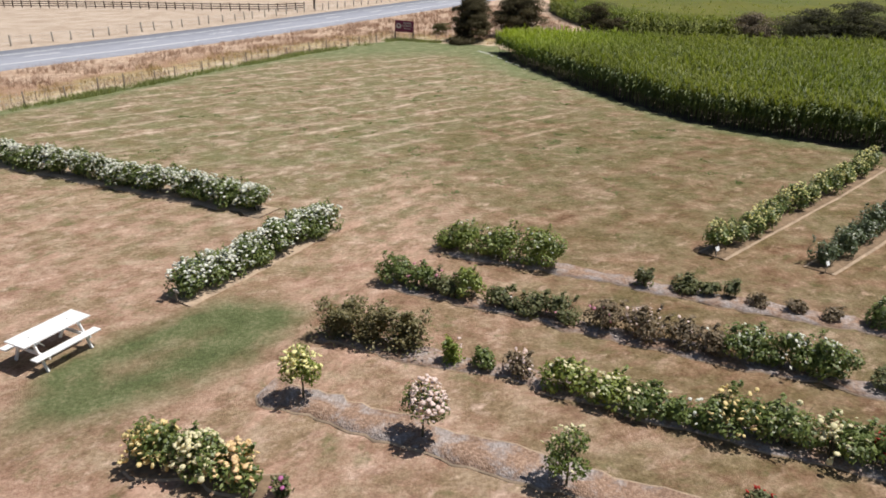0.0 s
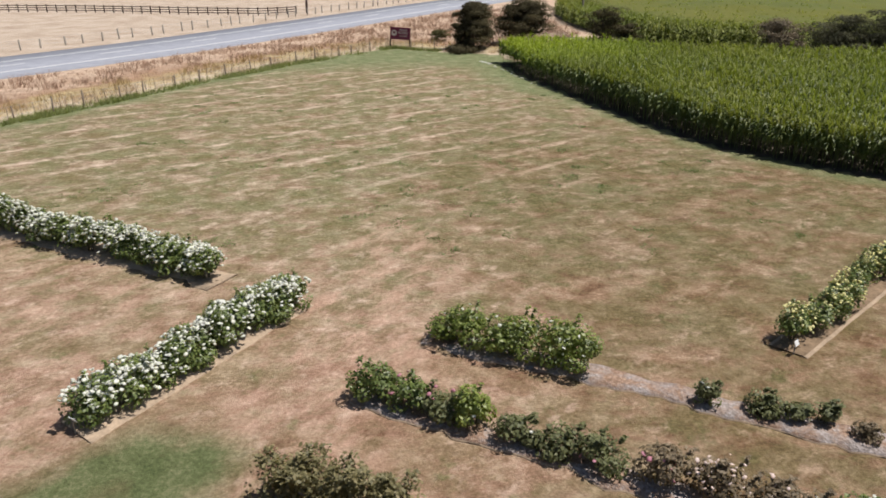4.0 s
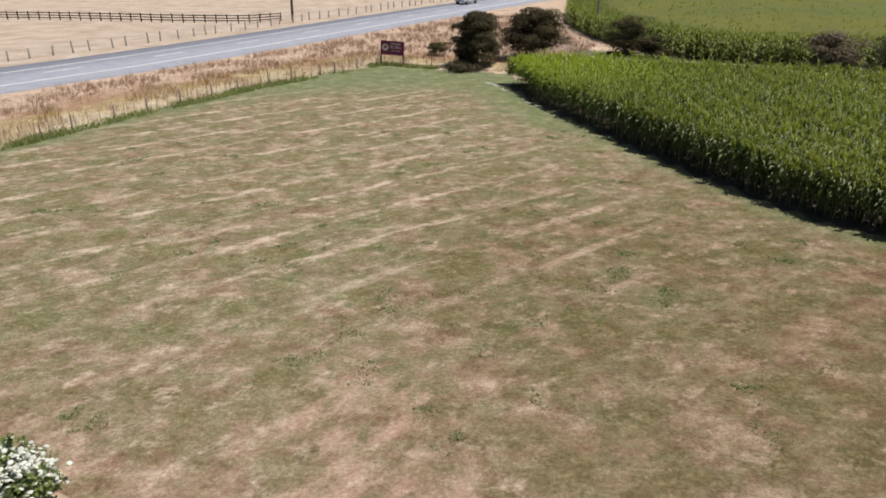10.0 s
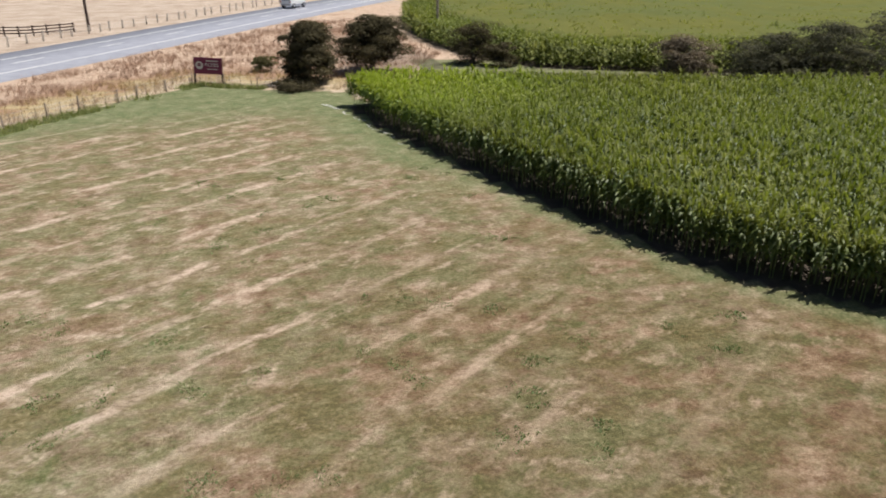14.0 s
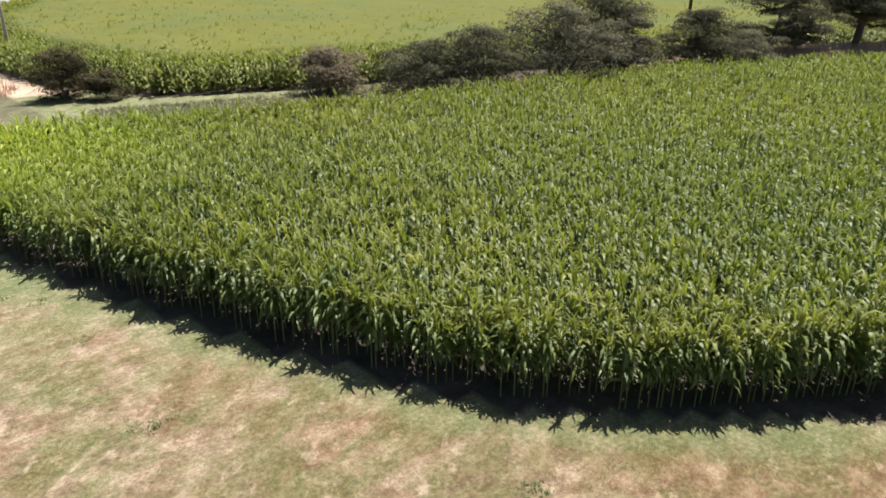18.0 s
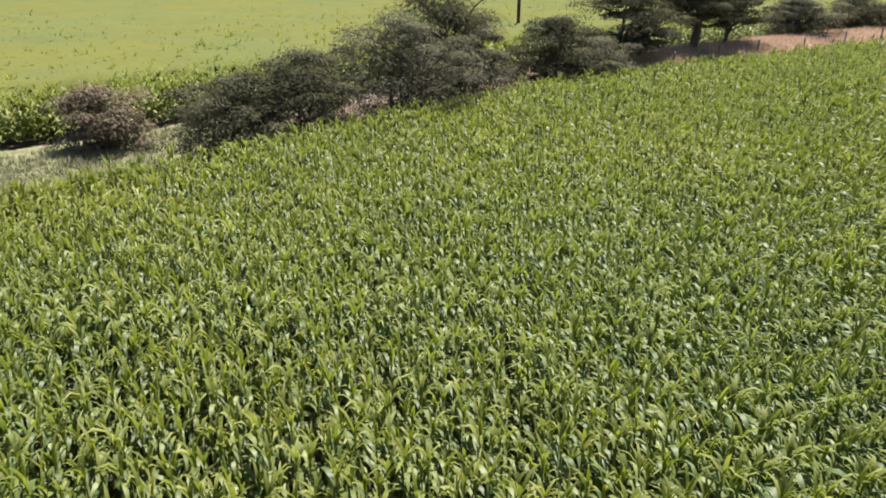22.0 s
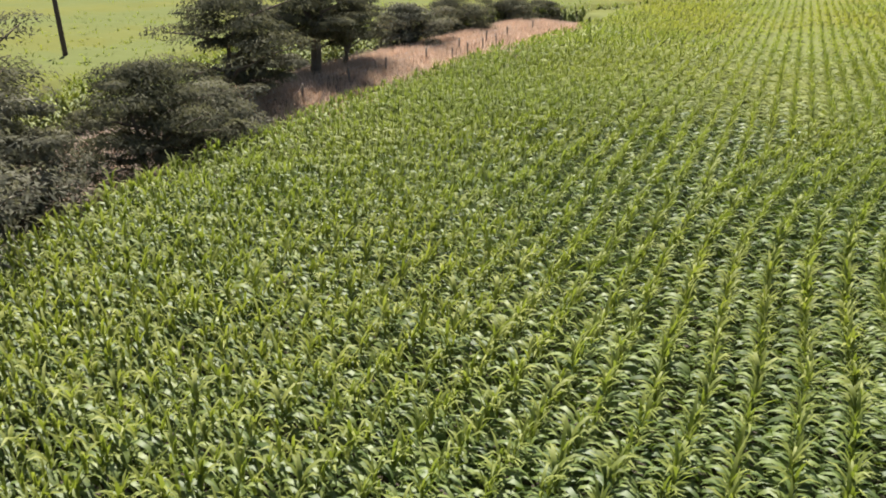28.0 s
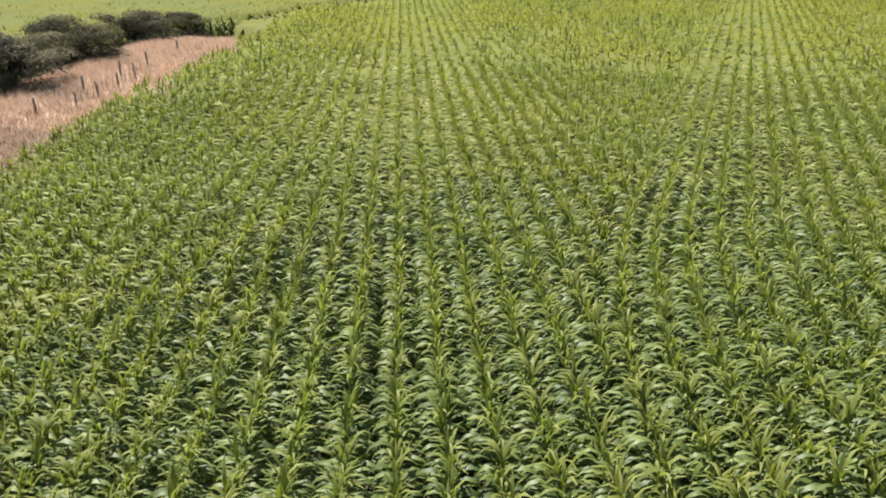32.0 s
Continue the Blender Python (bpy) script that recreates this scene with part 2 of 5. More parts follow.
    base = n.mix(lush_f, base, lush_c)
    deep = n.node("ShaderNodeAttribute", attribute_name="deep")
    base = n.mix(deep.outputs["Fac"], base, n.mix(1.0, base, (0.66, 0.70, 0.62), "MULTIPLY"))
    dry = n.ramp(n.math("ADD", n.math("MULTIPLY", n.noise(0.35, 4, 0.6), 0.6), n.math("MULTIPLY", fine, 0.4)),
                 (0.32, (0.33, 0.245, 0.185)), (0.48, (0.46, 0.365, 0.288)), (0.66, (0.585, 0.488, 0.405)))
    belt = n.node("ShaderNodeAttribute", attribute_name="belt")
    drift = n.math("ADD", belt.outputs["Fac"], n.math("MULTIPLY", n.math("SUBTRACT", n.noise(0.32, 6, 0.7), 0.5), 1.7))
    seedy = n.ramp(drift, (0.05, (0.53, 0.43, 0.32)), (0.22, (0.46, 0.37, 0.24)), (0.42, (0.40, 0.31, 0.17)), (0.58, (0.33, 0.205, 0.135)), (0.76, (0.40, 0.275, 0.195)), (1.0, (0.52, 0.385, 0.29)))
    seedy = n.mix(0.55, seedy, n.ramp(n.math("ADD", n.math("MULTIPLY", medium, 0.5), n.math("MULTIPLY", fine, 0.5)), (0.36, 0.25), (0.64, 0.78)), "OVERLAY")
    dry = n.mix(n.ramp(rough_grass, (0.80, 0.0), (0.95, 1.0)), seedy, dry)
    base = n.mix(n.ramp(n.math("ADD", rough_grass, n.math("MULTIPLY", edge, 0.3)), (0.35, 0.0), (0.65, 1.0)), base, dry)
    earth = n.ramp(medium, (0.3, (0.050, 0.040, 0.032)), (0.7, (0.115, 0.094, 0.074)))
    base = n.mix(n.ramp(n.math("ADD", soil, n.math("MULTIPLY", edge, 0.25)), (0.35, 0.0), (0.65, 1.0)), base, earth)
    n.color(n.mix(0.5, base, n.ramp(n.math("ADD", n.math("MULTIPLY", grit, 0.5), n.math("MULTIPLY", fine, 0.5)), (0.34, 0.2), (0.66, 0.82)), "OVERLAY"))
    n.bump(n.math("ADD", n.math("MULTIPLY", fine, 0.7), n.math("MULTIPLY", grit, 0.3)), 0.9, 0.06)
    return n.mat


def road_material():
    n = Nodes("chip_seal", 0.85, 0.4)
    chips = n.noise(60, 4, 0.7)
    tracks = n.noise(0.9, 4, 0.6)
    n.color(n.mix(0.5, n.ramp(chips, (0.3, (0.235, 0.242, 0.285)), (0.7, (0.385, 0.398, 0.455))), n.ramp(tracks, (0.35, (0.265, 0.274, 0.32)), (0.65, (0.365, 0.378, 0.435)))))
    n.bump(chips, 0.4, 0.01)
    return n.mat


def mulch_material():
    n = Nodes("grey_bark_mulch", 0.95, 0.15)
    v = n.node("ShaderNodeTexVoronoi")
    v.inputs["Scale"].default_value = 26.0
    n.link(n.coord(20.0, (1, 0.6, 1)), v.inputs["Vector"])
    chips = n.ramp(v.outputs["Color"], (0.1, (0.235, 0.195, 0.18)), (0.5, (0.345, 0.295, 0.275)), (0.9, (0.47, 0.41, 0.39)))
    litter = n.ramp(n.noise(14.0, 4, 0.7), (0.35, (0.17, 0.098, 0.062)), (0.55, (0.33, 0.210, 0.145)), (0.7, (0.50, 0.365, 0.27)))
    n.color(n.mix(n.ramp(n.noise(1.1, 6, 0.7, distort=0.6), (0.45, 0.1), (0.58, 1.0)), litter, chips))
    n.bump(v.outputs["Distance"], 0.7, 0.02)
    return n.mat


GROUND, ROAD, MULCH = ground_material(), road_material(), mulch_material()
BED_SOIL = plain("dry_bed_soil", (0.235, 0.165, 0.108), 0.95, grain=9.0, vary=0.5, spec=0.1)
STRAW = plain("dry_cut_grass_rim", (0.43, 0.325, 0.235), 0.95, grain=14.0, vary=0.35, spec=0.1)
PAINT = plain("worn_road_paint", (0.80, 0.80, 0.78), 0.7, grain=20.0, vary=0.2)
# one crop in three tones: the paleness of distance is put into leaf colour
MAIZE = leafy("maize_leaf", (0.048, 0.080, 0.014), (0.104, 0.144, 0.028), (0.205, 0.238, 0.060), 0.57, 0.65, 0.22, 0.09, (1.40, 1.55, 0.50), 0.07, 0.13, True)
MAIZE_PALER = leafy("paler_matt_maize_leaf", (0.092, 0.121, 0.024), (0.182, 0.210, 0.044), (0.295, 0.310, 0.086), 0.62, 0.5, 0.24, 0.09, (1.40, 1.55, 0.55), 0.0, 0.13, True)
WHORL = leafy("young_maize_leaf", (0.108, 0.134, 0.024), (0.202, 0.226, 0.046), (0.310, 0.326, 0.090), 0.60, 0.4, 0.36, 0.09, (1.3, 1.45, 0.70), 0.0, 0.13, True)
MAIZE_FAR = leafy("distant_maize_leaf", (0.200, 0.214, 0.056), (0.232, 0.246, 0.070), (0.275, 0.286, 0.092), 0.7, 0.15, 0.45, 0.05, (1.3, 1.4, 0.7), 0.0, 0.25, far_pale=True, speck=0.4)
STALK = plain("maize_stalk", (0.16, 0.20, 0.06), 0.6, grain=10.0)
# canopy sheets: darker than the leaves, the shading among leaves put into colour
CANOPY = plain("shaded_maize_canopy", (0.135, 0.146, 0.042), 0.9, grain=2.0, vary=0.25, spec=0.1)
FAR_CANOPY = leafy("shaded_far_canopy", (0.106, 0.116, 0.034), (0.130, 0.139, 0.043), (0.156, 0.163, 0.054), 0.9, 0.05, 0.0, 0.12, drift=0.25, far_pale=True)
ROSE_LEAF = leafy("rose_leaf", (0.060, 0.094, 0.024), (0.132, 0.175, 0.046), (0.240, 0.280, 0.090), 0.45, 0.5, 0.25, 0.9)
ROSE_LEAF_PALE = leafy("young_rose_leaf", (0.110, 0.152, 0.030), (0.215, 0.262, 0.058), (0.345, 0.380, 0.110), 0.45, 0.5, 0.28, 0.9)
ROSE_LEAF_DRY = leafy("bronze_rose_leaf", (0.100, 0.078, 0.048), (0.185, 0.142, 0.092), (0.300, 0.235, 0.160), 0.6, 0.3, 0.2, 0.9)
TREE_LEAF = leafy("tree_leaf", (0.086, 0.086, 0.057), (0.130, 0.127, 0.086), (0.188, 0.181, 0.126), 0.9, 0.05, 0.42, 0.35, (1.2, 1.2, 0.9), speck=0.35)
DARK_LEAF = leafy("dark_tree_leaf", (0.064, 0.056, 0.032), (0.106, 0.092, 0.054), (0.175, 0.146, 0.092), 0.9, 0.05, 0.3, 0.35, (1.2, 1.2, 0.9), speck=0.35)
TREE_LEAF_GREY = leafy("grey_shrub_leaf", (0.116, 0.113, 0.082), (0.172, 0.166, 0.122), (0.242, 0.230, 0.172), 0.9, 0.05, 0.35, 0.35, (1.2, 1.2, 0.9), speck=0.35)
TREE_LEAF_BROWN = leafy("brown_shrub_leaf", (0.150, 0.122, 0.088), (0.225, 0.185, 0.132), (0.315, 0.262, 0.192), 0.8, 0.1, 0.25, 0.35, (1.2, 1.1, 0.9), speck=0.35)
LEAF_OLIVE = leafy("olive_shrub_leaf", (0.085, 0.080, 0.035), (0.140, 0.130, 0.062), (0.215, 0.195, 0.105), 0.8, 0.1, 0.2, 0.35)
GRASS_PALE = leafy("pale_grass_blade", (0.45, 0.335, 0.245), (0.60, 0.475, 0.36), (0.70, 0.60, 0.48), 0.85, 0.1, 0.2, 0.2, (1.2, 1.1, 0.95))
GRASS_GOLD = leafy("golden_grass_blade", (0.34, 0.245, 0.11), (0.48, 0.36, 0.18), (0.60, 0.48, 0.28), 0.85, 0.1, 0.2, 0.2, (1.2, 1.1, 0.8))
GRASS_DRY = leafy("dry_grass_blade", (0.30, 0.185, 0.135), (0.42, 0.285, 0.212), (0.54, 0.42, 0.325), 0.85, 0.1, 0.2, 0.12, (1.2, 1.1, 0.95))
GRASS_HEDGE = leafy("bank_grass_blade", (0.42, 0.285, 0.21), (0.58, 0.44, 0.34), (0.70, 0.58, 0.47), 0.85, 0.1, 0.25, 0.15, (1.15, 1.1, 1.0))
GRASS_GREEN = leafy("green_grass_blade", (0.15, 0.18, 0.070), (0.24, 0.27, 0.110), (0.37, 0.375, 0.18), 0.7, 0.2, 0.25, 0.3)
WEED = leafy("lawn_weed_leaf", (0.095, 0.140, 0.048), (0.155, 0.205, 0.080), (0.225, 0.270, 0.120), 0.6, 0.3, 0.25, 0.3)
BARK = plain("grey_bark", (0.13, 0.10, 0.075), 0.9, grain=18.0, vary=0.4)
STEM = plain("rose_stem", (0.10, 0.085, 0.045), 0.8, grain=20.0)
POST = plain("weathered_timber", (0.23, 0.18, 0.14), 0.9, grain=14.0, vary=0.35)
DARK_POST = plain("tarred_rail_timber", (0.075, 0.05, 0.042), 0.85, grain=12.0, vary=0.35)
PALE_POST = plain("silvery_timber", (0.33, 0.29, 0.25), 0.9, grain=14.0, vary=0.3)
WIRE = plain("galvanised_wire", (0.45, 0.45, 0.45), 0.45, 0.8, 40.0, 0.15)
WHITE = plain("white_gloss_paint", (0.80, 0.80, 0.80), 0.45, grain=6.0, vary=0.08)
MAROON = plain("maroon_sign_paint", (0.21, 0.03, 0.085), 0.5, grain=5.0, vary=0.12)
SIGN_INK = plain("pale_sign_lettering", (0.72, 0.62, 0.64), 0.6, grain=8.0, vary=0.1)
CAR_PAINT = plain("white_car_paint", (0.82, 0.82, 0.82), 0.25, grain=3.0, vary=0.03, spec=0.5)
CAR_DARK = plain("dark_car_glass", (0.02, 0.022, 0.026), 0.12, grain=3.0, vary=0.1, spec=0.6)
RUBBER = plain("tyre_rubber", (0.02, 0.02, 0.02), 0.85, grain=30.0)
ALLOY = plain("alloy_rim", (0.5, 0.5, 0.52), 0.35, 0.9, 20.0, 0.1)
LAMP_RED = plain("red_lamp_lens", (0.35, 0.02, 0.02), 0.3, grain=10.0, vary=0.1)
LAMP_CLEAR = plain("clear_lamp_lens", (0.6, 0.6, 0.58), 0.2, grain=10.0, vary=0.1)
PALE_STONE = plain("pale_lime_gravel", (0.55, 0.54, 0.52), 0.9, grain=12.0, vary=0.3)
petals = {}
for key, col in (("white", (0.80, 0.80, 0.76)), ("cream", (0.80, 0.74, 0.50)), ("yellow", (0.86, 0.70, 0.36)), ("lemon", (0.86, 0.80, 0.42)), ("apricot", (0.88, 0.66, 0.38)),
                 ("blush", (0.86, 0.70, 0.68)), ("pink", (0.62, 0.28, 0.36)), ("red", (0.42, 0.035, 0.03)), ("magenta", (0.58, 0.20, 0.42))):
    petals[key] = leafy(key + "_petal", tuple(c * 0.72 for c in col), tuple(c * 0.92 for c in col), tuple(min(0.92, c * 1.08) for c in col), 0.6, 0.2, 0.2, 2.0)


# ---- mesh helpers ----
def mesh_np(name, verts, faces, mats, smooth=False, face_mat=None, normals=None):
    """A mesh from arrays: faces is a list of int arrays, each of three or four columns."""
    me = bpy.data.meshes.new(name)
    verts = np.asarray(verts, np.float32).reshape(-1, 3)
    faces = [np.asarray(f, np.int32) for f in (faces if isinstance(faces, list) else [faces]) if len(f)]
    loops = np.concatenate([f.ravel() for f in faces])
    sizes = np.concatenate([np.full(len(f), f.shape[1], np.int32) for f in faces])
    me.vertices.add(len(verts))
    me.vertices.foreach_set("co", verts.ravel())
    me.loops.add(len(loops))
    me.loops.foreach_set("vertex_index", loops)
    me.polygons.add(len(sizes))
    starts = np.concatenate([[0], np.cumsum(sizes)[:-1]]).astype(np.int32)
    me.polygons.foreach_set("loop_start", starts)
    if smooth:
        me.polygons.foreach_set("use_smooth", np.ones(len(sizes), bool))
    for m in (mats if isinstance(mats, (list, tuple)) else [mats]):
        me.materials.append(m)
    if face_mat is not None:
        me.polygons.foreach_set("material_index", np.asarray(face_mat, np.int32))
    me.update(calc_edges=True)
    if normals is not None:
        me.normals_split_custom_set_from_vertices(normals)
    return me


def part(name, me, parent=None, label=""):
    """Links a mesh as one object, under a thing or a part where one is given."""
    ob = new(name, me)
    if parent is not None:
        ob.parent = parent
    return tagged(ob, label)


def thing(name, label, category, group="", kind="", at=None):
    ob = new(name)
    ob.empty_display_size = 0.3
    if at is not None:
        ob.matrix_basis = at
    return tagged(ob, label, category, group, kind)


def boxes(name, items, mat, bevel=0.0):
    """One mesh of boxes: each (centre, size, turn about z)."""
    bm = bmesh.new()
    for centre, size, *turn in items:
        m = Matrix.Translation(centre) @ (turn[0] if turn else Matrix.Identity(4)) @ Matrix.Diagonal((*size, 1))
        bmesh.ops.create_cube(bm, size=1, matrix=m)
    if bevel:
        bmesh.ops.bevel(bm, geom=bm.edges[:], offset=bevel, segments=1, affect="EDGES")
    me = bpy.data.meshes.new(name)
    bm.to_mesh(me)
    bm.free()
    me.materials.append(mat)
    return me


def tubes(name, paths, mat, sides=6):
    """One mesh of tapered tubes: each a list of (point, radius)."""
    V, F, base = [], [], 0
    for path in paths:
        pts = [Vector(p) for p, _ in path]
        for i, (p, r) in enumerate(path):
            d = (pts[min(i + 1, len(pts) - 1)] - pts[max(i - 1, 0)]).normalized()
            u = d.cross(Vector((0.31, 0.17, 0.93)) if abs(d.z) < 0.9 else Vector((1, 0, 0))).normalized()
            w = d.cross(u)
            for k in range(sides):
                a = 2 * math.pi * k / sides
                V.append(pts[i] + (u * math.cos(a) + w * math.sin(a)) * r)
        for i in range(len(path) - 1):
            for k in range(sides):
                a, b = base + i * sides + k, base + i * sides + (k + 1) % sides
                F.append((a, b, b + sides, a + sides))
        top = base + (len(path) - 1) * sides
        for k in range(1, sides - 1):
            F.append((top, top + k, top + k + 1, top + k + 1))
        base += len(path) * sides
    quads = np.array([f for f in F if f[2] != f[3]], np.int32).reshape(-1, 4)
    tris = np.array([f[:3] for f in F if f[2] == f[3]], np.int32).reshape(-1, 3)
    return mesh_np(name, np.array([tuple(v) for v in V]), [quads, tris], mat, smooth=True)


def inside(poly, x, y):
    """Which of the points lie in the polygon."""
    hit = np.zeros(np.shape(x), bool)
    for (ax, ay), (bx, by) in zip(poly, poly[1:] + poly[:1]):
        cross = ((ay > y) != (by > y)) & (x < (bx - ax) * (y - ay) / ((by - ay) or 1e-9) + ax)
        hit ^= cross
    return hit


def distance(line, x, y):
    """The distance of points from a polyline."""
    best = np.full(np.shape(x), 1e9)
    for (ax, ay), (bx, by) in zip(line, line[1:]):
        dx, dy = bx - ax, by - ay
        t = np.clip(((x - ax) * dx + (y - ay) * dy) / (dx * dx + dy * dy), 0, 1)
        best = np.minimum(best, np.hypot(x - ax - t * dx, y - ay - t * dy))
    return best


def along(line, step, start=0.0):
    """Points at even steps along a polyline, with the heading there."""
    out, left = [], start
    for (ax, ay), (bx, by) in zip(line, line[1:]):
        n = math.hypot(bx - ax, by - ay)
        while left <= n:
            out.append((ax + (bx - ax) * left / n, ay + (by - ay) * left / n, math.atan2(by - ay, bx - ax)))
            left += step
        left -= n
    return out


def offset(line, d):
    """A polyline moved sideways, to the left for positive d."""
    out = []
    for i, (x, y) in enumerate(line):
        (ax, ay), (bx, by) = line[max(i - 1, 0)], line[min(i + 1, len(line) - 1)]
        n = math.hypot(bx - ax, by - ay)
        out.append((x - (by - ay) / n * d, y + (bx - ax) / n * d))
    return out


def smooth_line(line, rounds=2):
    for _ in range(rounds):
        cut = [line[0]]
        for (ax, ay), (bx, by) in zip(line, line[1:]):
            cut += [(0.75 * ax + 0.25 * bx, 0.75 * ay + 0.25 * by), (0.25 * ax + 0.75 * bx, 0.25 * ay + 0.75 * by)]
        line = cut + [line[-1]]
    return line


# ---- plan ----
CORN_WEST = smooth_line([(7.2, 68.4), (8.05, 62.6), (9.5, 57.43), (11.15, 51.86), (12.55, 47.68), (14.05, 43.68), (15.22, 41.1), (16.62, 39.02), (19.3, 36.32), (23.08, 33.52)], 1)
CORN_NORTH = smooth_line([(7.2, 68.4), (10.0, 68.6), (13.5, 67.5), (17.3, 65.7), (21.7, 64.1), (26.8, 62.7), (32.3, 61.4), (37.0, 60.2), (42.0, 58.7), (48.8, 56.9), (55.5, 54.4), (62.0, 51.2), (71.0, 47.2), (81.5, 41.5), (92.0, 35.5), (122.0, 17.0)], 1)
CORN = CORN_WEST + [(31, 29.5), (38, 24.0), (45, 14.0), (53, 0.0), (60, -22.0), (66, -45.0), (130, -60.0)] + CORN_NORTH[::-1]
FAR_CORN = [(32.0, 142.0), (21.5, 120.0), (19.2, 108.0), (18.8, 97.0), (19.8, 90.0), (21.6, 84.0), (24.2, 79.0), (31.0, 75.4), (40.0, 72.6), (48, 70.5), (56, 68.0), (64, 65.0), (74, 60.5), (84, 55.5), (92, 50.5), (103, 43.0), (109, 36.5), (113.0, 29.0), (115.0, 22.5), (122.5, 17.0), (131, 0.0), (131, -60.0), (330, -120), (330, 60), (220, 230), (85, 230)]
LAWN_FENCE = [(-44.0, 15.8), (-25.2, 44.2), (-20.6, 51.2), (-15.4, 60.3), (-10.4, 67.8), (-2.3, 77.4)]
END_FENCE = [(-2.3, 77.4), (-0.2, 76.0), (2.4, 74.7), (5.0, 73.5), (7.5, 72.6)]
ROAD_NEAR = smooth_line([(-75.0, 5.0), (-32.9, 58.3), (-25.3, 67.8), (-18.0, 77.7), (-6.9, 95.6), (8.0, 120.8), (25.9, 149.1), (80.0, 235.0)], 2)
GARDEN_GREEN = [(-8.6, 15.4), (-7.0, 16.9), (-5.4, 18.2), (-3.9, 17.6), (-4.9, 15.9), (-6.6, 14.2), (-8.2, 13.4)]

# ---- ground: one sheet to the horizon ----
def bank(x, y):
    """Height of the long grassy bank that carries the eastern hedgerow."""
    d = distance(CORN_NORTH, x, y)
    rise = lambda v: np.clip(v, 0, 1) ** 2 * (3 - 2 * np.clip(v, 0, 1))
    h = 1.25 * rise((d - 0.7) / 5.5) * rise((12.5 - d) / 5.0) * rise((x - 50.0) / 14.0) * rise((113.0 - x) / 9.0)
    return h * ~inside(CORN, x, y) * (y > 10)


def axis(lo, hi, step, far):
    mid = np.arange(lo, hi + step, step)
    out = np.cumsum(np.geomspace(step * 1.3, far / 5, 18))
    return np.concatenate([(lo - out)[::-1], mid, hi + out])


xs, ys = axis(-42.0, 116.0, 0.62, 900.0), axis(4.0, 100.0, 0.62, 900.0)
gx, gy = np.meshgrid(xs, ys)
wob = np.array([noise.noise((x * 0.35, y * 0.35, 0.0)) for x, y in zip(gx.ravel(), gy.ravel())]).reshape(gx.shape)
gz = 0.02 * wob * np.exp(-((gx / 200) ** 2))
gz[inside(CORN, gx, gy)] = 0.0
gz += bank(gx, gy)
nx, ny = len(xs), len(ys)
idx = np.arange(nx * ny).reshape(ny, nx)
quads = np.stack([idx[:-1, :-1], idx[:-1, 1:], idx[1:, 1:], idx[1:, :-1]], -1).reshape(-1, 4)
me = mesh_np("ground", np.stack([gx, gy, gz], -1), quads, GROUND, smooth=True)
roadside = LAWN_FENCE + [(-0.2, 76.0), (2.4, 74.7), (5.0, 73.5), (7.5, 72.6), (8.6, 68.6)] + CORN_NORTH[3:] + [(300, -60), (600, 900), (-900, 900), (-900, -300)]
dry = inside(roadside, gx, gy)
soil_shade_f = np.maximum(inside(CORN, gx, gy), inside(FAR_CORN, gx, gy)).astype(float)
lush_f = np.clip(1.0 - distance(CORN_WEST, gx, gy) / (1.8 + 4.2 * np.clip((gy - 48) / 12, 0, 1)) + 0.25 * wob, 0, 0.55 + 0.2 * np.clip((gy - 48) / 12, 0, 1))
lush_f = np.maximum(lush_f, np.clip(1.1 - distance(LAWN_FENCE + END_FENCE[1:], gx, gy) / (2.7 + 1.6 * wob), 0, 1))
lush_f = np.maximum(lush_f, np.clip((gy - 61.0 + 0.25 * np.abs(gx)) / 12.0, 0, 0.75) * (gy < 79) * (gx < 9))
lush_f = np.maximum(lush_f, np.clip(0.72 - distance(GARDEN_GREEN + GARDEN_GREEN[:1], gx, gy) / 2.2 + 0.2 * wob, 0, 1) + 0.3 * inside(GARDEN_GREEN, gx, gy))
worn_f = np.clip(1.5 - distance([(-7.5, 5.0), (-3.4, 13.0), (-2.2, 18.0), (-1.4, 23.0), (-0.4, 29.0)], gx, gy) / (2.2 + 1.2 * wob), 0, 1)
worn_f = np.maximum(worn_f, 0.75 * np.clip((-4.0 - gx) / 4.0, 0, 1) * np.clip((27.5 - 0.5 * (gx + 7) - gy) / 3.0, 0, 1))
tan_f = np.clip((34.0 - gy + 2 * wob) / 14.0, 0, 1) * np.clip(1.0 - 0.45 * (gx - 1.0) / 5.0, 0.55, 1)
paddock = np.where(inside(ROAD_NEAR + [(600, 900), (-900, 900), (-900, -300)], gx, gy), 1.0, 0.74)
# shade at the hedgerow's foot, painted with the dark earth colour
hedge_shade = distance([p for p in CORN_NORTH if 27 < p[0] < 68], gx, gy) < np.where(gx < 38, 6.5, 16.0)
headland = (distance(CORN_NORTH, gx, gy) < 18) & (gx > 14.5) & (gx < 42) & ~inside(CORN, gx, gy) & ~inside(FAR_CORN, gx, gy) & (gy > 55)
paddock = np.where(headland & dry, 0.36, paddock)
soil_shade_f = np.maximum(soil_shade_f, np.where(hedge_shade & dry, 0.62, 0.0))
soil_shade_f = np.maximum(soil_shade_f, 0.5 * ((gx > 9) & (gx < 17) & (gy > 70) & (gy < 92) & dry))
zone = np.stack([dry * paddock * (soil_shade_f < 0.9), np.maximum(np.clip(lush_f, 0, 1) * (1 - dry), headland * 0.7), soil_shade_f, tan_f], -1).astype(np.float32)
attr = me.color_attributes.new("zone", "FLOAT_COLOR", "POINT")
attr.data.foreach_set("color", zone.ravel())
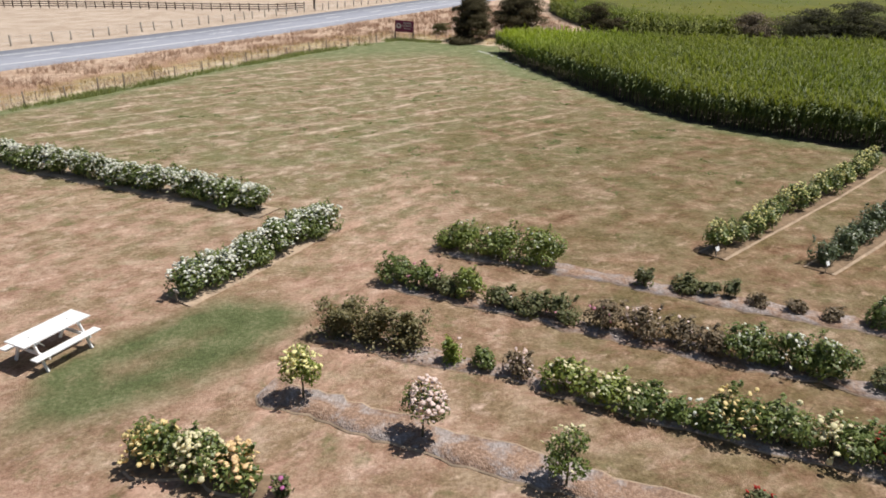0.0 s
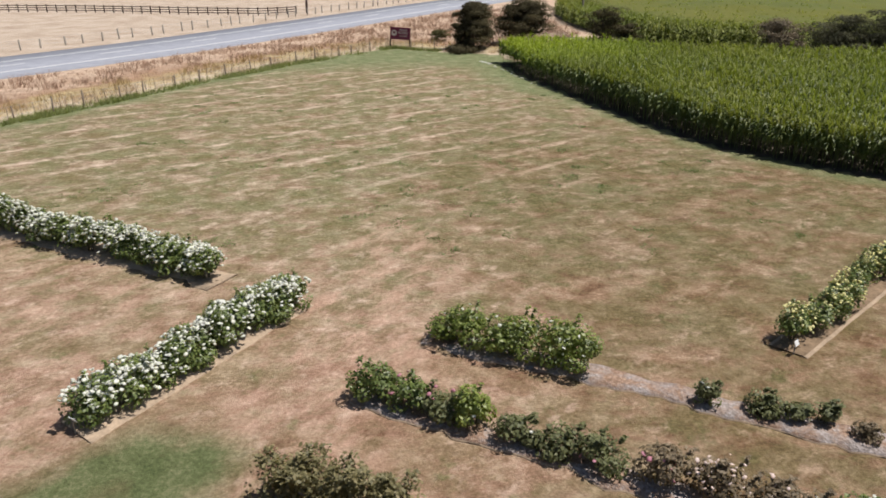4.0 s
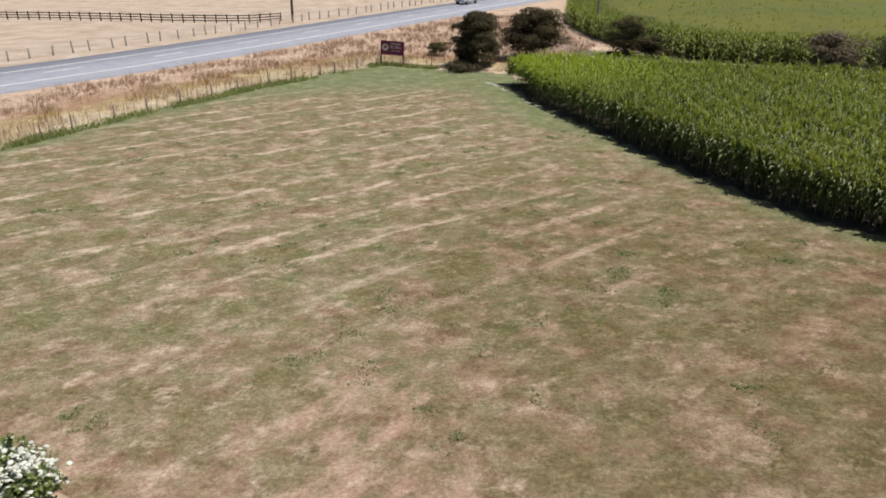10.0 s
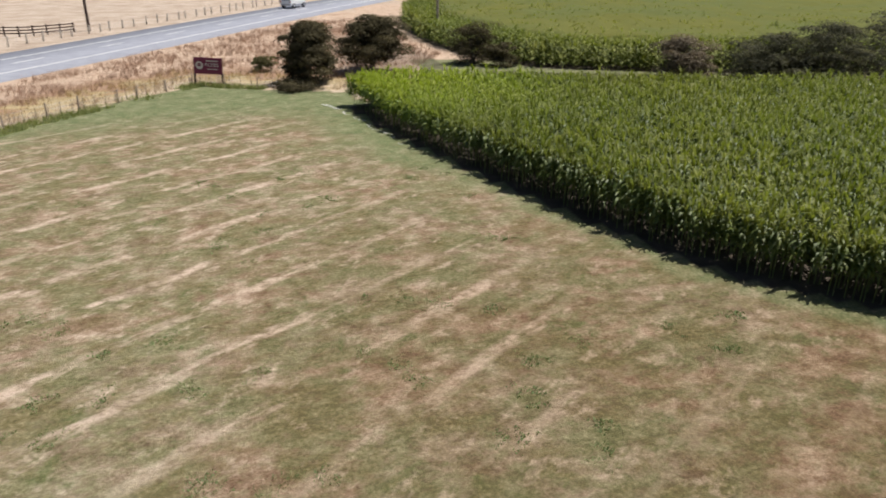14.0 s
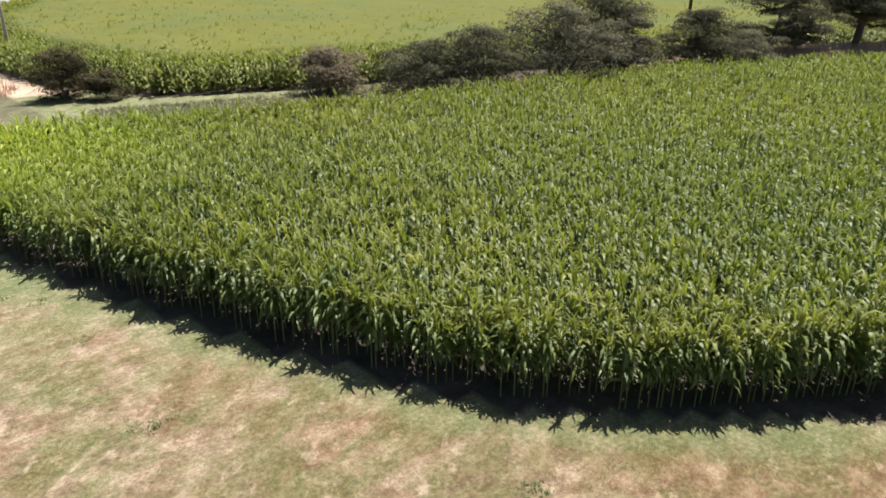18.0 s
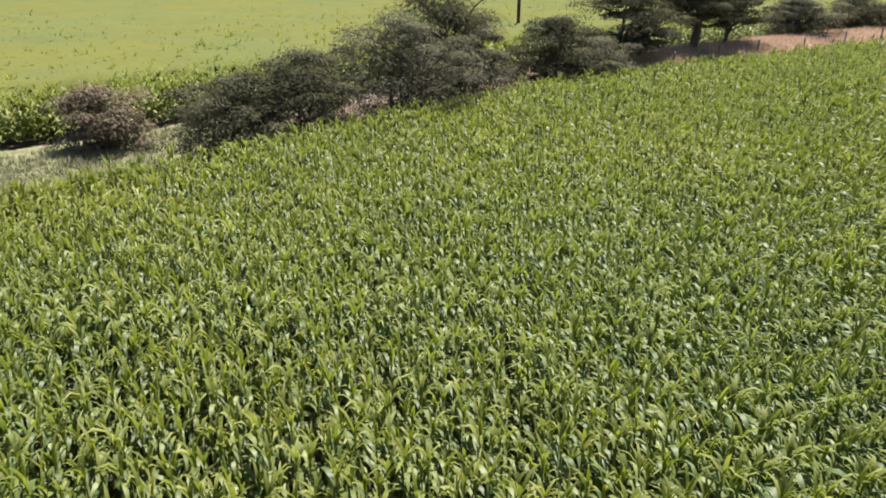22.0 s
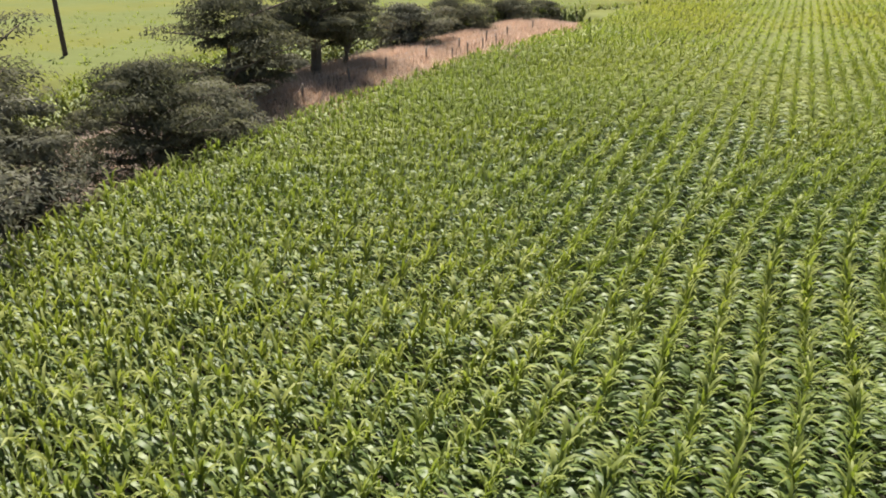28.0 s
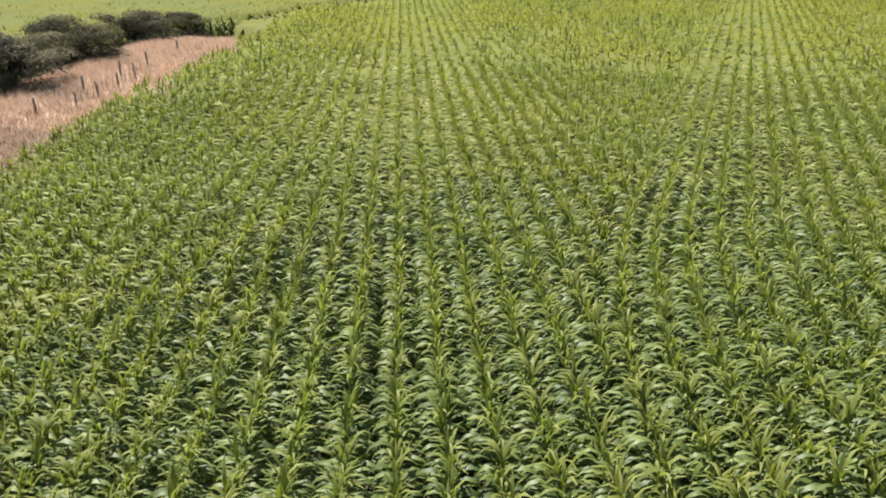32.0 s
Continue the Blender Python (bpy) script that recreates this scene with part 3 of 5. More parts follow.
# lawn darker and warmer in tone towards the maize and beside the beds
moist = np.clip((gx + 0.10 * (gy - 24.0)) / 6.0 + 0.25 * wob, 0, 1) * np.clip((52.0 - gy) / 15.0, 0, 1) * np.clip((gy - 4.0) / 8.0, 0.9, 1)
belt = np.where(gx < 14, distance(LAWN_FENCE + END_FENCE[1:], gx, gy) / 9.0, 1.0)
me.attributes.new("belt", "FLOAT", "POINT").data.foreach_set("value", np.clip(belt, 0, 1).astype(np.float32).ravel())
me.attributes.new("swath", "FLOAT", "POINT").data.foreach_set("value", (np.clip((distance(CORN_WEST, gx, gy) - 3.0) / 4.0, 0, 1) * np.clip((gy - 30.0) / 9.0 + 0.15 * wob, 0.2, 1)).astype(np.float32).ravel())
beds_f = np.minimum.reduce([distance(b, gx, gy) for b in ([(-2.2, 17.8), (9.0, 12.6)], [(-1.0, 18.9), (2.0, 17.3), (10.0, 13.2)], [(1.0, 21.2), (5.0, 19.2), (12.0, 15.4)])])
moist = np.maximum(moist, 0.55 * np.clip(1.2 - beds_f / 0.9 + 0.5 * wob, 0, 1))
deep_f = np.clip(1.1 - distance(GARDEN_GREEN + GARDEN_GREEN[:1], gx, gy) / 1.6 + inside(GARDEN_GREEN, gx, gy) + 0.2 * wob, 0, 1)
me.attributes.new("deep", "FLOAT", "POINT").data.foreach_set("value", deep_f.astype(np.float32).ravel())
me.attributes.new("worn", "FLOAT", "POINT").data.foreach_set("value", worn_f.astype(np.float32).ravel())
me.attributes.new("moist", "FLOAT", "POINT").data.foreach_set("value", moist.astype(np.float32).ravel())
tagged(new("ground", me), "mown sun-dried lawn with bare straw streaks, rough grass beyond", "ground", kind="structure")


# ---- road ----
def ribbon(name, left, right, z, mat):
    n = len(left)
    V = np.array([(x, y, z) for x, y in left] + [(x, y, z) for x, y in right] + [(x, y, -0.05) for x, y in left] + [(x, y, -0.05) for x, y in right])
    i = np.arange(n - 1)
    F = [np.stack([i + n, i + n + 1, i + 1, i], -1), np.stack([i, i + 1, i + 2 * n + 1, i + 2 * n], -1), np.stack([i + 3 * n, i + 3 * n + 1, i + n + 1, i + n], -1)]
    return mesh_np(name, V, F, mat)


ROAD_W = 11.0
part("road", ribbon("road", offset(ROAD_NEAR, ROAD_W), ROAD_NEAR, 0.07, ROAD))
tagged(bpy.data.objects["road"], "grey chip-seal two-lane road with white edge lines", "road", kind="structure")
for d in (2.7, 8.1):
    ob = part("edge_line", ribbon("edge_line", offset(ROAD_NEAR, d + 0.13), offset(ROAD_NEAR, d), 0.076, PAINT), bpy.data.objects["road"])
centre = offset(ROAD_NEAR, 5.8)
for x, y, a in along(centre, 10.0, 3.0):
    if -40 < x < 45:
        dash = [(x, y), (x + 3.2 * math.cos(a), y + 3.2 * math.sin(a))]
        part("centre_dash", ribbon("centre_dash", offset(dash, 0.13), dash, 0.076, PAINT), bpy.data.objects["road"])


# ---- maize ----
def maize_plant(seed, leaves, count, tall=2.4, wide=0.085, whorl=4, lowest=0.30):
    """One maize plant: arching leaves in two ranks, topped by an upright whorl. Ranks lie along x. Returns the faces' tone too."""
    r = np.random.default_rng(seed)
    V, Q, T, base = [], [], [], 0
    tone_q, tone_t = [], []
    for k in range(leaves):
        up = k >= leaves - whorl
        stations = max(2, count - 1) if up else count
        f = (k + 0.5) / (leaves - whorl)
        h = tall * (lowest + (0.72 - lowest) * f) if not up else tall * (0.70 + 0.015 * (k - leaves + whorl))
        a = (math.pi * (k % 2)) + r.normal(0, 0.28) + (r.normal(0, 0.9) if up else 0)
        L = 0.66 * r.uniform(0.7, 1.15) * (0.84 if up else 1.0) * tall / 2.4
        e0 = radians(r.uniform(52, 74) if not up else r.uniform(66, 88))
        e1 = radians(r.uniform(-105, -55) if not up else r.uniform(-70, 55))
        w0 = wide * r.uniform(0.85, 1.25) * (0.74 if up else 1.08)
        p = np.array([0.0, 0.0, h])
        side = np.array([-math.sin(a), math.cos(a), 0.0])
        tw = r.normal(0, 0.32)
        rows_ = []
        for i in range(stations + 1):
            t = i / stations
            w = w0 * (0.6 + 1.5 * t - 1.95 * t * t) if i < stations else 0
            s = side * math.cos(tw * t * 2) + np.array([0, 0, 1]) * math.sin(tw * t * 2)
            rows_.append((p - s * w * 0.5, p + s * w * 0.5))
            th = e0 + (e1 - e0) * min(1.0, (t + 0.5 / stations) ** (1.1 if not up else 1.8))
            p = p + L / stations * np.array([math.cos(a) * math.cos(th), math.sin(a) * math.cos(th), math.sin(th)])
        for i, (l, q) in enumerate(rows_):
            V += [l, q] if i < stations else [l]
        for i in range(stations - 1):
            b = base + 2 * i
            Q.append((b, b + 1, b + 3, b + 2))
            tone_q.append(int(up))
        b = base + 2 * (stations - 1)
        T.append((b, b + 1, b + 2))
        tone_t.append(int(up))
        base += 2 * stations + 1
    return np.array(V), np.array(Q, np.int32).reshape(-1, 4), np.array(T, np.int32), np.array(tone_q, np.int32), np.array(tone_t, np.int32)


def stalks(points, heights, r0=0.016):
    """Three-sided stalks at points."""
    n = len(points)
    ang = np.array([0, 2.094, 4.189])
    ring = np.stack([np.cos(ang), np.sin(ang), 0 * ang], -1) * r0
    lo = points[:, None, :] + ring[None]
    hi = lo * 1.0
    hi[..., 2] += heights[:, None]
    V = np.concatenate([lo, hi], 1).reshape(-1, 3)
    o = (np.arange(n) * 6)[:, None]
    F = np.concatenate([o + np.array([[0, 1, 4, 3]]), o + np.array([[1, 2, 5, 4]]), o + np.array([[2, 0, 3, 5]])])
    return V, F


def scatter(variants, pts, turn, scale, pick):
    """Joins many turned and scaled copies of small shapes into arrays, with the tone of each face."""
    VV, QQ, TT, MQ, MT, base = [], [], [], [], [], 0
    for k, (V, Q, T, mq, mt) in enumerate(variants):
        m = pick == k
        n = int(m.sum())
        if not n:
            continue
        c, s = np.cos(turn[m])[:, None], np.sin(turn[m])[:, None]
        sc = scale[m][:, None]
        X = (V[None, :, 0] * c - V[None, :, 1] * s) * sc + pts[m][:, None, 0]
        Y = (V[None, :, 0] * s + V[None, :, 1] * c) * sc + pts[m][:, None, 1]
        Z = V[None, :, 2] * sc + pts[m][:, None, 2]
        VV.append(np.stack([X, Y, Z], -1).reshape(-1, 3))
        off = (np.arange(n) * len(V))[:, None, None] + base
        QQ.append((Q[None] + off).reshape(-1, 4))
        TT.append((T[None] + off).reshape(-1, 3))
        MQ.append(np.tile(mq, n))
        MT.append(np.tile(mt, n))
        base += n * len(V)
    return np.concatenate(VV), [np.concatenate(QQ), np.concatenate(TT)], np.concatenate(MQ + MT)


def strip_pts(line, lo, hi, n):
    """Random points between two distances to the left of a polyline."""
    seg = np.array(line)
    step = np.diff(seg, axis=0)
    d = np.hypot(*step.T)
    k = rng.choice(len(d), n, p=d / d.sum())
    p = seg[k] + step[k] * rng.random(n)[:, None]
    dirn = step[k] / d[k][:, None]
    o = rng.uniform(lo, hi, n)
    p = p + np.stack([-dirn[:, 1], dirn[:, 0]], -1) * o[:, None]
    return np.stack([p[:, 0], p[:, 1], 0 * o], -1)


ROW = 0.83
BEND_AT, HEAD_0, HEAD_1 = (44.64, 39.89), radians(-26.5), radians(-51.0)     # where the headland rows leave the main rows


def row_points(angle, spacing, lo, hi, curved=False):
    """Plants along parallel rows that cover the box lo..hi, with the heading of their row."""
    a = radians(angle)
    cx, cy = (lo[0] + hi[0]) / 2, (lo[1] + hi[1]) / 2
    R = math.hypot(hi[0] - lo[0], hi[1] - lo[1]) / 2
    u = np.arange(-R, R, spacing)
    v = np.arange(-R, R, ROW)
    U, W = np.meshgrid(u, v)
    U = U + rng.uniform(-0.4, 0.4, U.shape) * spacing
    W = W + rng.normal(0, 0.035, U.shape)
    x = cx + U * math.cos(a) - W * math.sin(a)
    y = cy + U * math.sin(a) + W * math.cos(a)
    head = np.full(x.shape, a)
    if curved:                                    # rows swing towards the western rim
        t = np.clip((44.0 - x) / 16.0, 0, None)
        y = y + 1.25 * t ** 2
        head = head - np.arctan(2.5 * np.clip(t, 0, 1.2) / 16.0)
    k = (x > lo[0]) & (x < hi[0]) & (y > lo[1]) & (y < hi[1])
    return np.stack([x[k], y[k], 0 * x[k]], -1), head[k]


def bent_rows(spacing, count):
    """Rows that follow a curved base line on its right-hand side, each parallel to it; also gives the base line."""
    t = np.arange(-14.0, 105.0, spacing)
    head = HEAD_0 + (HEAD_1 - HEAD_0) * np.clip((t + 3.0) / 17.0, 0, 1)
    bx = np.cumsum(np.cos(head)) * spacing
    by = np.cumsum(np.sin(head)) * spacing
    k0 = int(14.0 / spacing)
    bx, by = bx - bx[k0] + BEND_AT[0], by - by[k0] + BEND_AT[1]
    v = (np.arange(count)[:, None] + 0.5) * ROW + rng.normal(0, 0.035, (count, len(t)))
    slip = rng.uniform(-0.4, 0.4, v.shape) * spacing
    x = bx + np.sin(head) * v + np.cos(head) * slip
    y = by - np.cos(head) * v + np.sin(head) * slip
    return np.stack([x.ravel(), y.ravel(), 0 * x.ravel()], -1), np.tile(head, count), bx, by


PA, HA = row_points(-26.5, 0.19, (5, -62), (128, 70), True)
PB, HB, BX, BY = bent_rows(0.19, 45)
ka = inside(CORN, PA[:, 0], PA[:, 1]) & (distance(CORN_WEST, PA[:, 0], PA[:, 1]) > 0.25) & ((PA[:, 1] > np.interp(PA[:, 0], BX, BY)) | (PA[:, 0] < 38))
kb = inside(CORN, PB[:, 0], PB[:, 1]) & (PB[:, 0] >= 38)
P = np.concatenate([PA[ka], PB[kb]])
Hd = np.concatenate([HA[ka], HB[kb]])
FLIGHT = [(3.0, 30.0), (12.0, 39.5), (24.0, 46.0), (40.0, 46.0)]
near = distance(FLIGHT, P[:, 0], P[:, 1])
ahead = distance([(12.0, 44.0), (30.0, 50.0), (50.0, 42.0), (52.0, 34.0)], P[:, 0], P[:, 1])
near = np.minimum(near, ahead + 6)
seen = (P[:, 1] > 24) | (P[:, 0] > 44)
lone = rng.random(len(P))
size = np.clip(rng.normal(1.0, 0.075, len(P)), 0.78, 1.2)
stunt = np.array([noise.noise((x * 0.09, y * 0.09, 3.0)) for x, y in P[:, :2]])
size *= 1 + 0.10 * stunt
size *= np.interp(distance(CORN_WEST, P[:, 0], P[:, 1]), [0.0, 1.6], [0.88, 1.0])      # a little stunted towards the lawn
turn = Hd + math.pi / 2 + rng.normal(0, 0.20, len(P))
single = (distance(CORN_WEST, P[:, 0], P[:, 1]) < 1.5) & (P[:, 1] > 42.5) & (P[:, 1] < 52.5)
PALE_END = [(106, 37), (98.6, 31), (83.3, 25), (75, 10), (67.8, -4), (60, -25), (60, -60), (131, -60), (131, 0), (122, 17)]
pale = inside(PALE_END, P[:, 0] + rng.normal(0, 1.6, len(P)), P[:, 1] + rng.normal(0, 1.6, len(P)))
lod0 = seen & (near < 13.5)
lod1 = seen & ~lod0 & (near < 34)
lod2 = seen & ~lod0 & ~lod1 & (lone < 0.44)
full = [maize_plant(100 + k, 18, 4, 2.4, 0.080, 7, 0.36) for k in range(14)]
mid = [maize_plant(200 + k, 12, 3, 2.4, 0.088, 6, 0.40) for k in range(10)]
low = [maize_plant(300 + k, 6, 2, 2.4, 0.15, 3, 0.50) for k in range(8)]
field = thing("maize_field", "tall green maize crop in close straight rows, not yet in tassel", "maize crop", kind="stuff")
# leaf colour is lightened step by step with distance from the flight path
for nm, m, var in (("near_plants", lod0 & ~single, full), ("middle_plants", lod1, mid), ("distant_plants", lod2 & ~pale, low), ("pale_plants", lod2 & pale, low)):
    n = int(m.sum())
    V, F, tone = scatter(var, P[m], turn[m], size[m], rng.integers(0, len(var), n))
    tagged(part("maize_leaves", mesh_np(nm, V, F, [MAIZE if nm == "near_plants" else MAIZE_FAR if nm == "pale_plants" else MAIZE_PALER, MAIZE_FAR if nm == "pale_plants" else WHORL], smooth=True, face_mat=tone), field), kind="stuff")
plant_mesh = [mesh_np("maize_plant", V, [Q, T], [MAIZE, WHORL], smooth=True, face_mat=np.concatenate([mq, mt])) for V, Q, T, mq, mt in full]
for i in np.nonzero(single & lod0)[0]:
    part("maize_plant", plant_mesh[int(rng.integers(0, len(full)))], field).matrix_basis = pose(P[i, 0], P[i, 1], 0, rz=math.degrees(turn[i])) @ Matrix.Scale(size[i], 4)
# the crop's own rim stands closer, leaves down to the ground
edge = np.concatenate([strip_pts(CORN_WEST, 0.30, 1.5, 620), strip_pts([p for p in CORN_NORTH if p[0] < 30], -0.9, 0.0, 330)])
rims = [maize_plant(150 + k, 15, 3, 2.3, 0.076, 6, 0.32) for k in range(6)]
V, F, tone = scatter(rims, edge, rng.uniform(0, 6.28, len(edge)), np.interp(distance(CORN_WEST, edge[:, 0], edge[:, 1]), [0.0, 1.6], [0.86, 1.0]) * rng.normal(1.0, 0.07, len(edge)), rng.integers(0, 6, len(edge)))
tagged(part("maize_leaves", mesh_np("rim_leaves", V, F, [MAIZE, WHORL], smooth=True, face_mat=tone), field), kind="stuff")
rim = (lod0 | lod1) & (np.minimum(distance(CORN_WEST, P[:, 0], P[:, 1]), distance(CORN_NORTH, P[:, 0], P[:, 1])) < 6)
V, F = stalks(P[rim], 1.75 * size[rim])
tagged(part("maize_stalks", mesh_np("stalks", V, F, STALK), field), kind="stuff")


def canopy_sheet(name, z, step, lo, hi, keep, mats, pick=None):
    """A ragged sheet in a distant crop, its colour dimmed for leaf shade, turned down at its rim, so that gaps between
    plants show foliage.
    """
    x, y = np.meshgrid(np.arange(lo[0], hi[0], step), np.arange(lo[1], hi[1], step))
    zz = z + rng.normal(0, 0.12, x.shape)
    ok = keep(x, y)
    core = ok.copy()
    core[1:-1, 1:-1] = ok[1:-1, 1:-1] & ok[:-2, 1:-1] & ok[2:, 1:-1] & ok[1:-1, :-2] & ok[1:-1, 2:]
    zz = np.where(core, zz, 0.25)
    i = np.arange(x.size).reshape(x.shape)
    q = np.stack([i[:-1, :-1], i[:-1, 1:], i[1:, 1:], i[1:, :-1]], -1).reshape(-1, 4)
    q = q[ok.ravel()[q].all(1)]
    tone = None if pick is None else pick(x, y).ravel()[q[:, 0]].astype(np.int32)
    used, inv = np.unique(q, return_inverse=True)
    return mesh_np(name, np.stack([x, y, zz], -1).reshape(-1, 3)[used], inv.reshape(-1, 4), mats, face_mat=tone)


# the crop's last strip runs into the far field
JOIN = [(104, 27), (110, 29), (116, 28), (125, 20), (133, 2), (133, -60), (120, -60), (120, 10)]
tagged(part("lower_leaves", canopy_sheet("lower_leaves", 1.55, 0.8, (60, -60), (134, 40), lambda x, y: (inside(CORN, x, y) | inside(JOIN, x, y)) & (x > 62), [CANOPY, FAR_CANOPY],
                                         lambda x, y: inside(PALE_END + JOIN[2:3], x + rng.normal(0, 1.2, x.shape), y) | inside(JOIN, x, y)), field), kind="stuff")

# the second maize field behind the hedgerow
N = 50000
fx, fy = rng.uniform(13, 230, N * 3), rng.uniform(-70, 200, N * 3)
wt = np.clip(1.35 - distance([(21, 118), (20, 90), (45, 71), (103, 44), (119, 24), (129, 3)], fx, fy) / 32.0, 0.035, 1)
k = inside(FAR_CORN, fx, fy) & (rng.random(N * 3) < wt)
fp = np.stack([fx[k], fy[k], 0 * fx[k]], -1)
extra = strip_pts([(32.0, 142.0), (21.5, 120.0), (19.2, 108.0), (18.8, 97.0), (19.8, 90.0), (21.6, 84.0), (24.2, 79.0), (31.0, 75.4), (40.0, 72.6), (48, 70.5), (56, 68.0)], 0.1, 4.6, 3000)
fp = np.concatenate([fp, extra, strip_pts([(56, 68.0), (64, 65.0), (84, 55.5), (92, 50.5), (103, 43.0), (109, 36.5), (113, 29.0)], 0.1, 5.0, 1500)])
# plants fall into rows
a = radians(-24)
w = -fp[:, 0] * math.sin(a) + fp[:, 1] * math.cos(a)
d = np.round(w / ROW) * ROW - w
fp[:, 0] += -math.sin(a) * d
fp[:, 1] += math.cos(a) * d
farness = distance([(21, 118), (20, 90), (45, 71), (103, 44), (119, 24), (129, 3)], fp[:, 0], fp[:, 1])
rimrow = farness < 6
far_field = thing("distant_maize_field", "pale green maize crop behind the hedgerow", "maize crop", kind="stuff")
for nm, m, var in (("rim_plants", rimrow, [maize_plant(400 + k, 9, 2, 2.5, 0.13, 3, 0.04) for k in range(6)]), ("inner_plants", ~rimrow, [maize_plant(420 + k, 7, 2, 2.5, 0.15, 3, 0.60) for k in range(6)])):
    n = int(m.sum())
    V, F, tone = scatter(var, fp[m], rng.uniform(0, 6.28, n), rng.normal(1.0 if nm == "rim_plants" else 0.95, 0.06, n), rng.integers(0, 6, n))
    tagged(part("maize_leaves", mesh_np(nm, V, F, [MAIZE_PALER, WHORL] if nm == "rim_plants" else MAIZE_FAR, face_mat=tone if nm == "rim_plants" else None), far_field), kind="stuff")
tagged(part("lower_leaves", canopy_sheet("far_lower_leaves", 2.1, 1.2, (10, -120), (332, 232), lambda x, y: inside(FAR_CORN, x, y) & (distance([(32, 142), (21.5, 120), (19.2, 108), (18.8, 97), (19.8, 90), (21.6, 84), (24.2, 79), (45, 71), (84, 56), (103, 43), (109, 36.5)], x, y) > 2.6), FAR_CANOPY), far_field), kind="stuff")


# ---- trees and shrubs ----
def sprays(r, centres, dirs, size, slim=0.30):
    """Narrow folded twigs of foliage: they point outwards and droop, and their upper sides face up and out."""
    n = len(centres)
    nrm = 0.35 * r.normal(0, 1, (n, 3)) + 0.9 * dirs + np.array([0, 0, 0.75])
    nrm /= np.linalg.norm(nrm, axis=1)[:, None]
    u = dirs * np.array([1.0, 1.0, 0.3]) + 0.45 * r.normal(0, 1, (n, 3)) + np.array([0.25, 0, -0.1])
    u -= nrm * (u * nrm).sum(1)[:, None]
    u /= np.linalg.norm(u, axis=1)[:, None] + 1e-9
    v = np.cross(nrm, u)
    s = (size * r.uniform(0.6, 1.4, n))[:, None]
    V = np.stack([centres - u * s * 0.8, centres - v * s * slim, centres + u * s * 1.2 - nrm * s * 0.25, centres + v * s * slim], 1).reshape(-1, 3)
    i = np.arange(n) * 4
    return V, np.stack([i, i + 1, i + 2, i + 3], -1)


def leaf_cards(r, centres, size, flat=0.5, dirs=None):
    """Folded diamond leaves at points, tilted at random; flat: how far they tend to lie level."""
    n = len(centres)
    nrm = r.normal(0, 1, (n, 3))
    nrm[:, 2] = np.abs(nrm[:, 2]) + flat * 2
    if dirs is not None:                       # leaves face outwards from their clump
        nrm = 0.55 * nrm + 1.3 * dirs
    nrm /= np.linalg.norm(nrm, axis=1)[:, None]
    u = np.cross(nrm, r.normal(0, 1, (n, 3)))
    u /= np.linalg.norm(u, axis=1)[:, None] + 1e-9
    v = np.cross(nrm, u)
    s = (size * r.uniform(0.7, 1.3, n))[:, None]
    V = np.stack([centres - u * s, centres - v * s * 0.55 + nrm * s * 0.18, centres + u * s, centres + v * s * 0.55 + nrm * s * 0.18], 1).reshape(-1, 3)
    i = np.arange(n) * 4
    return V, np.stack([i, i + 1, i + 2, i + 3], -1)


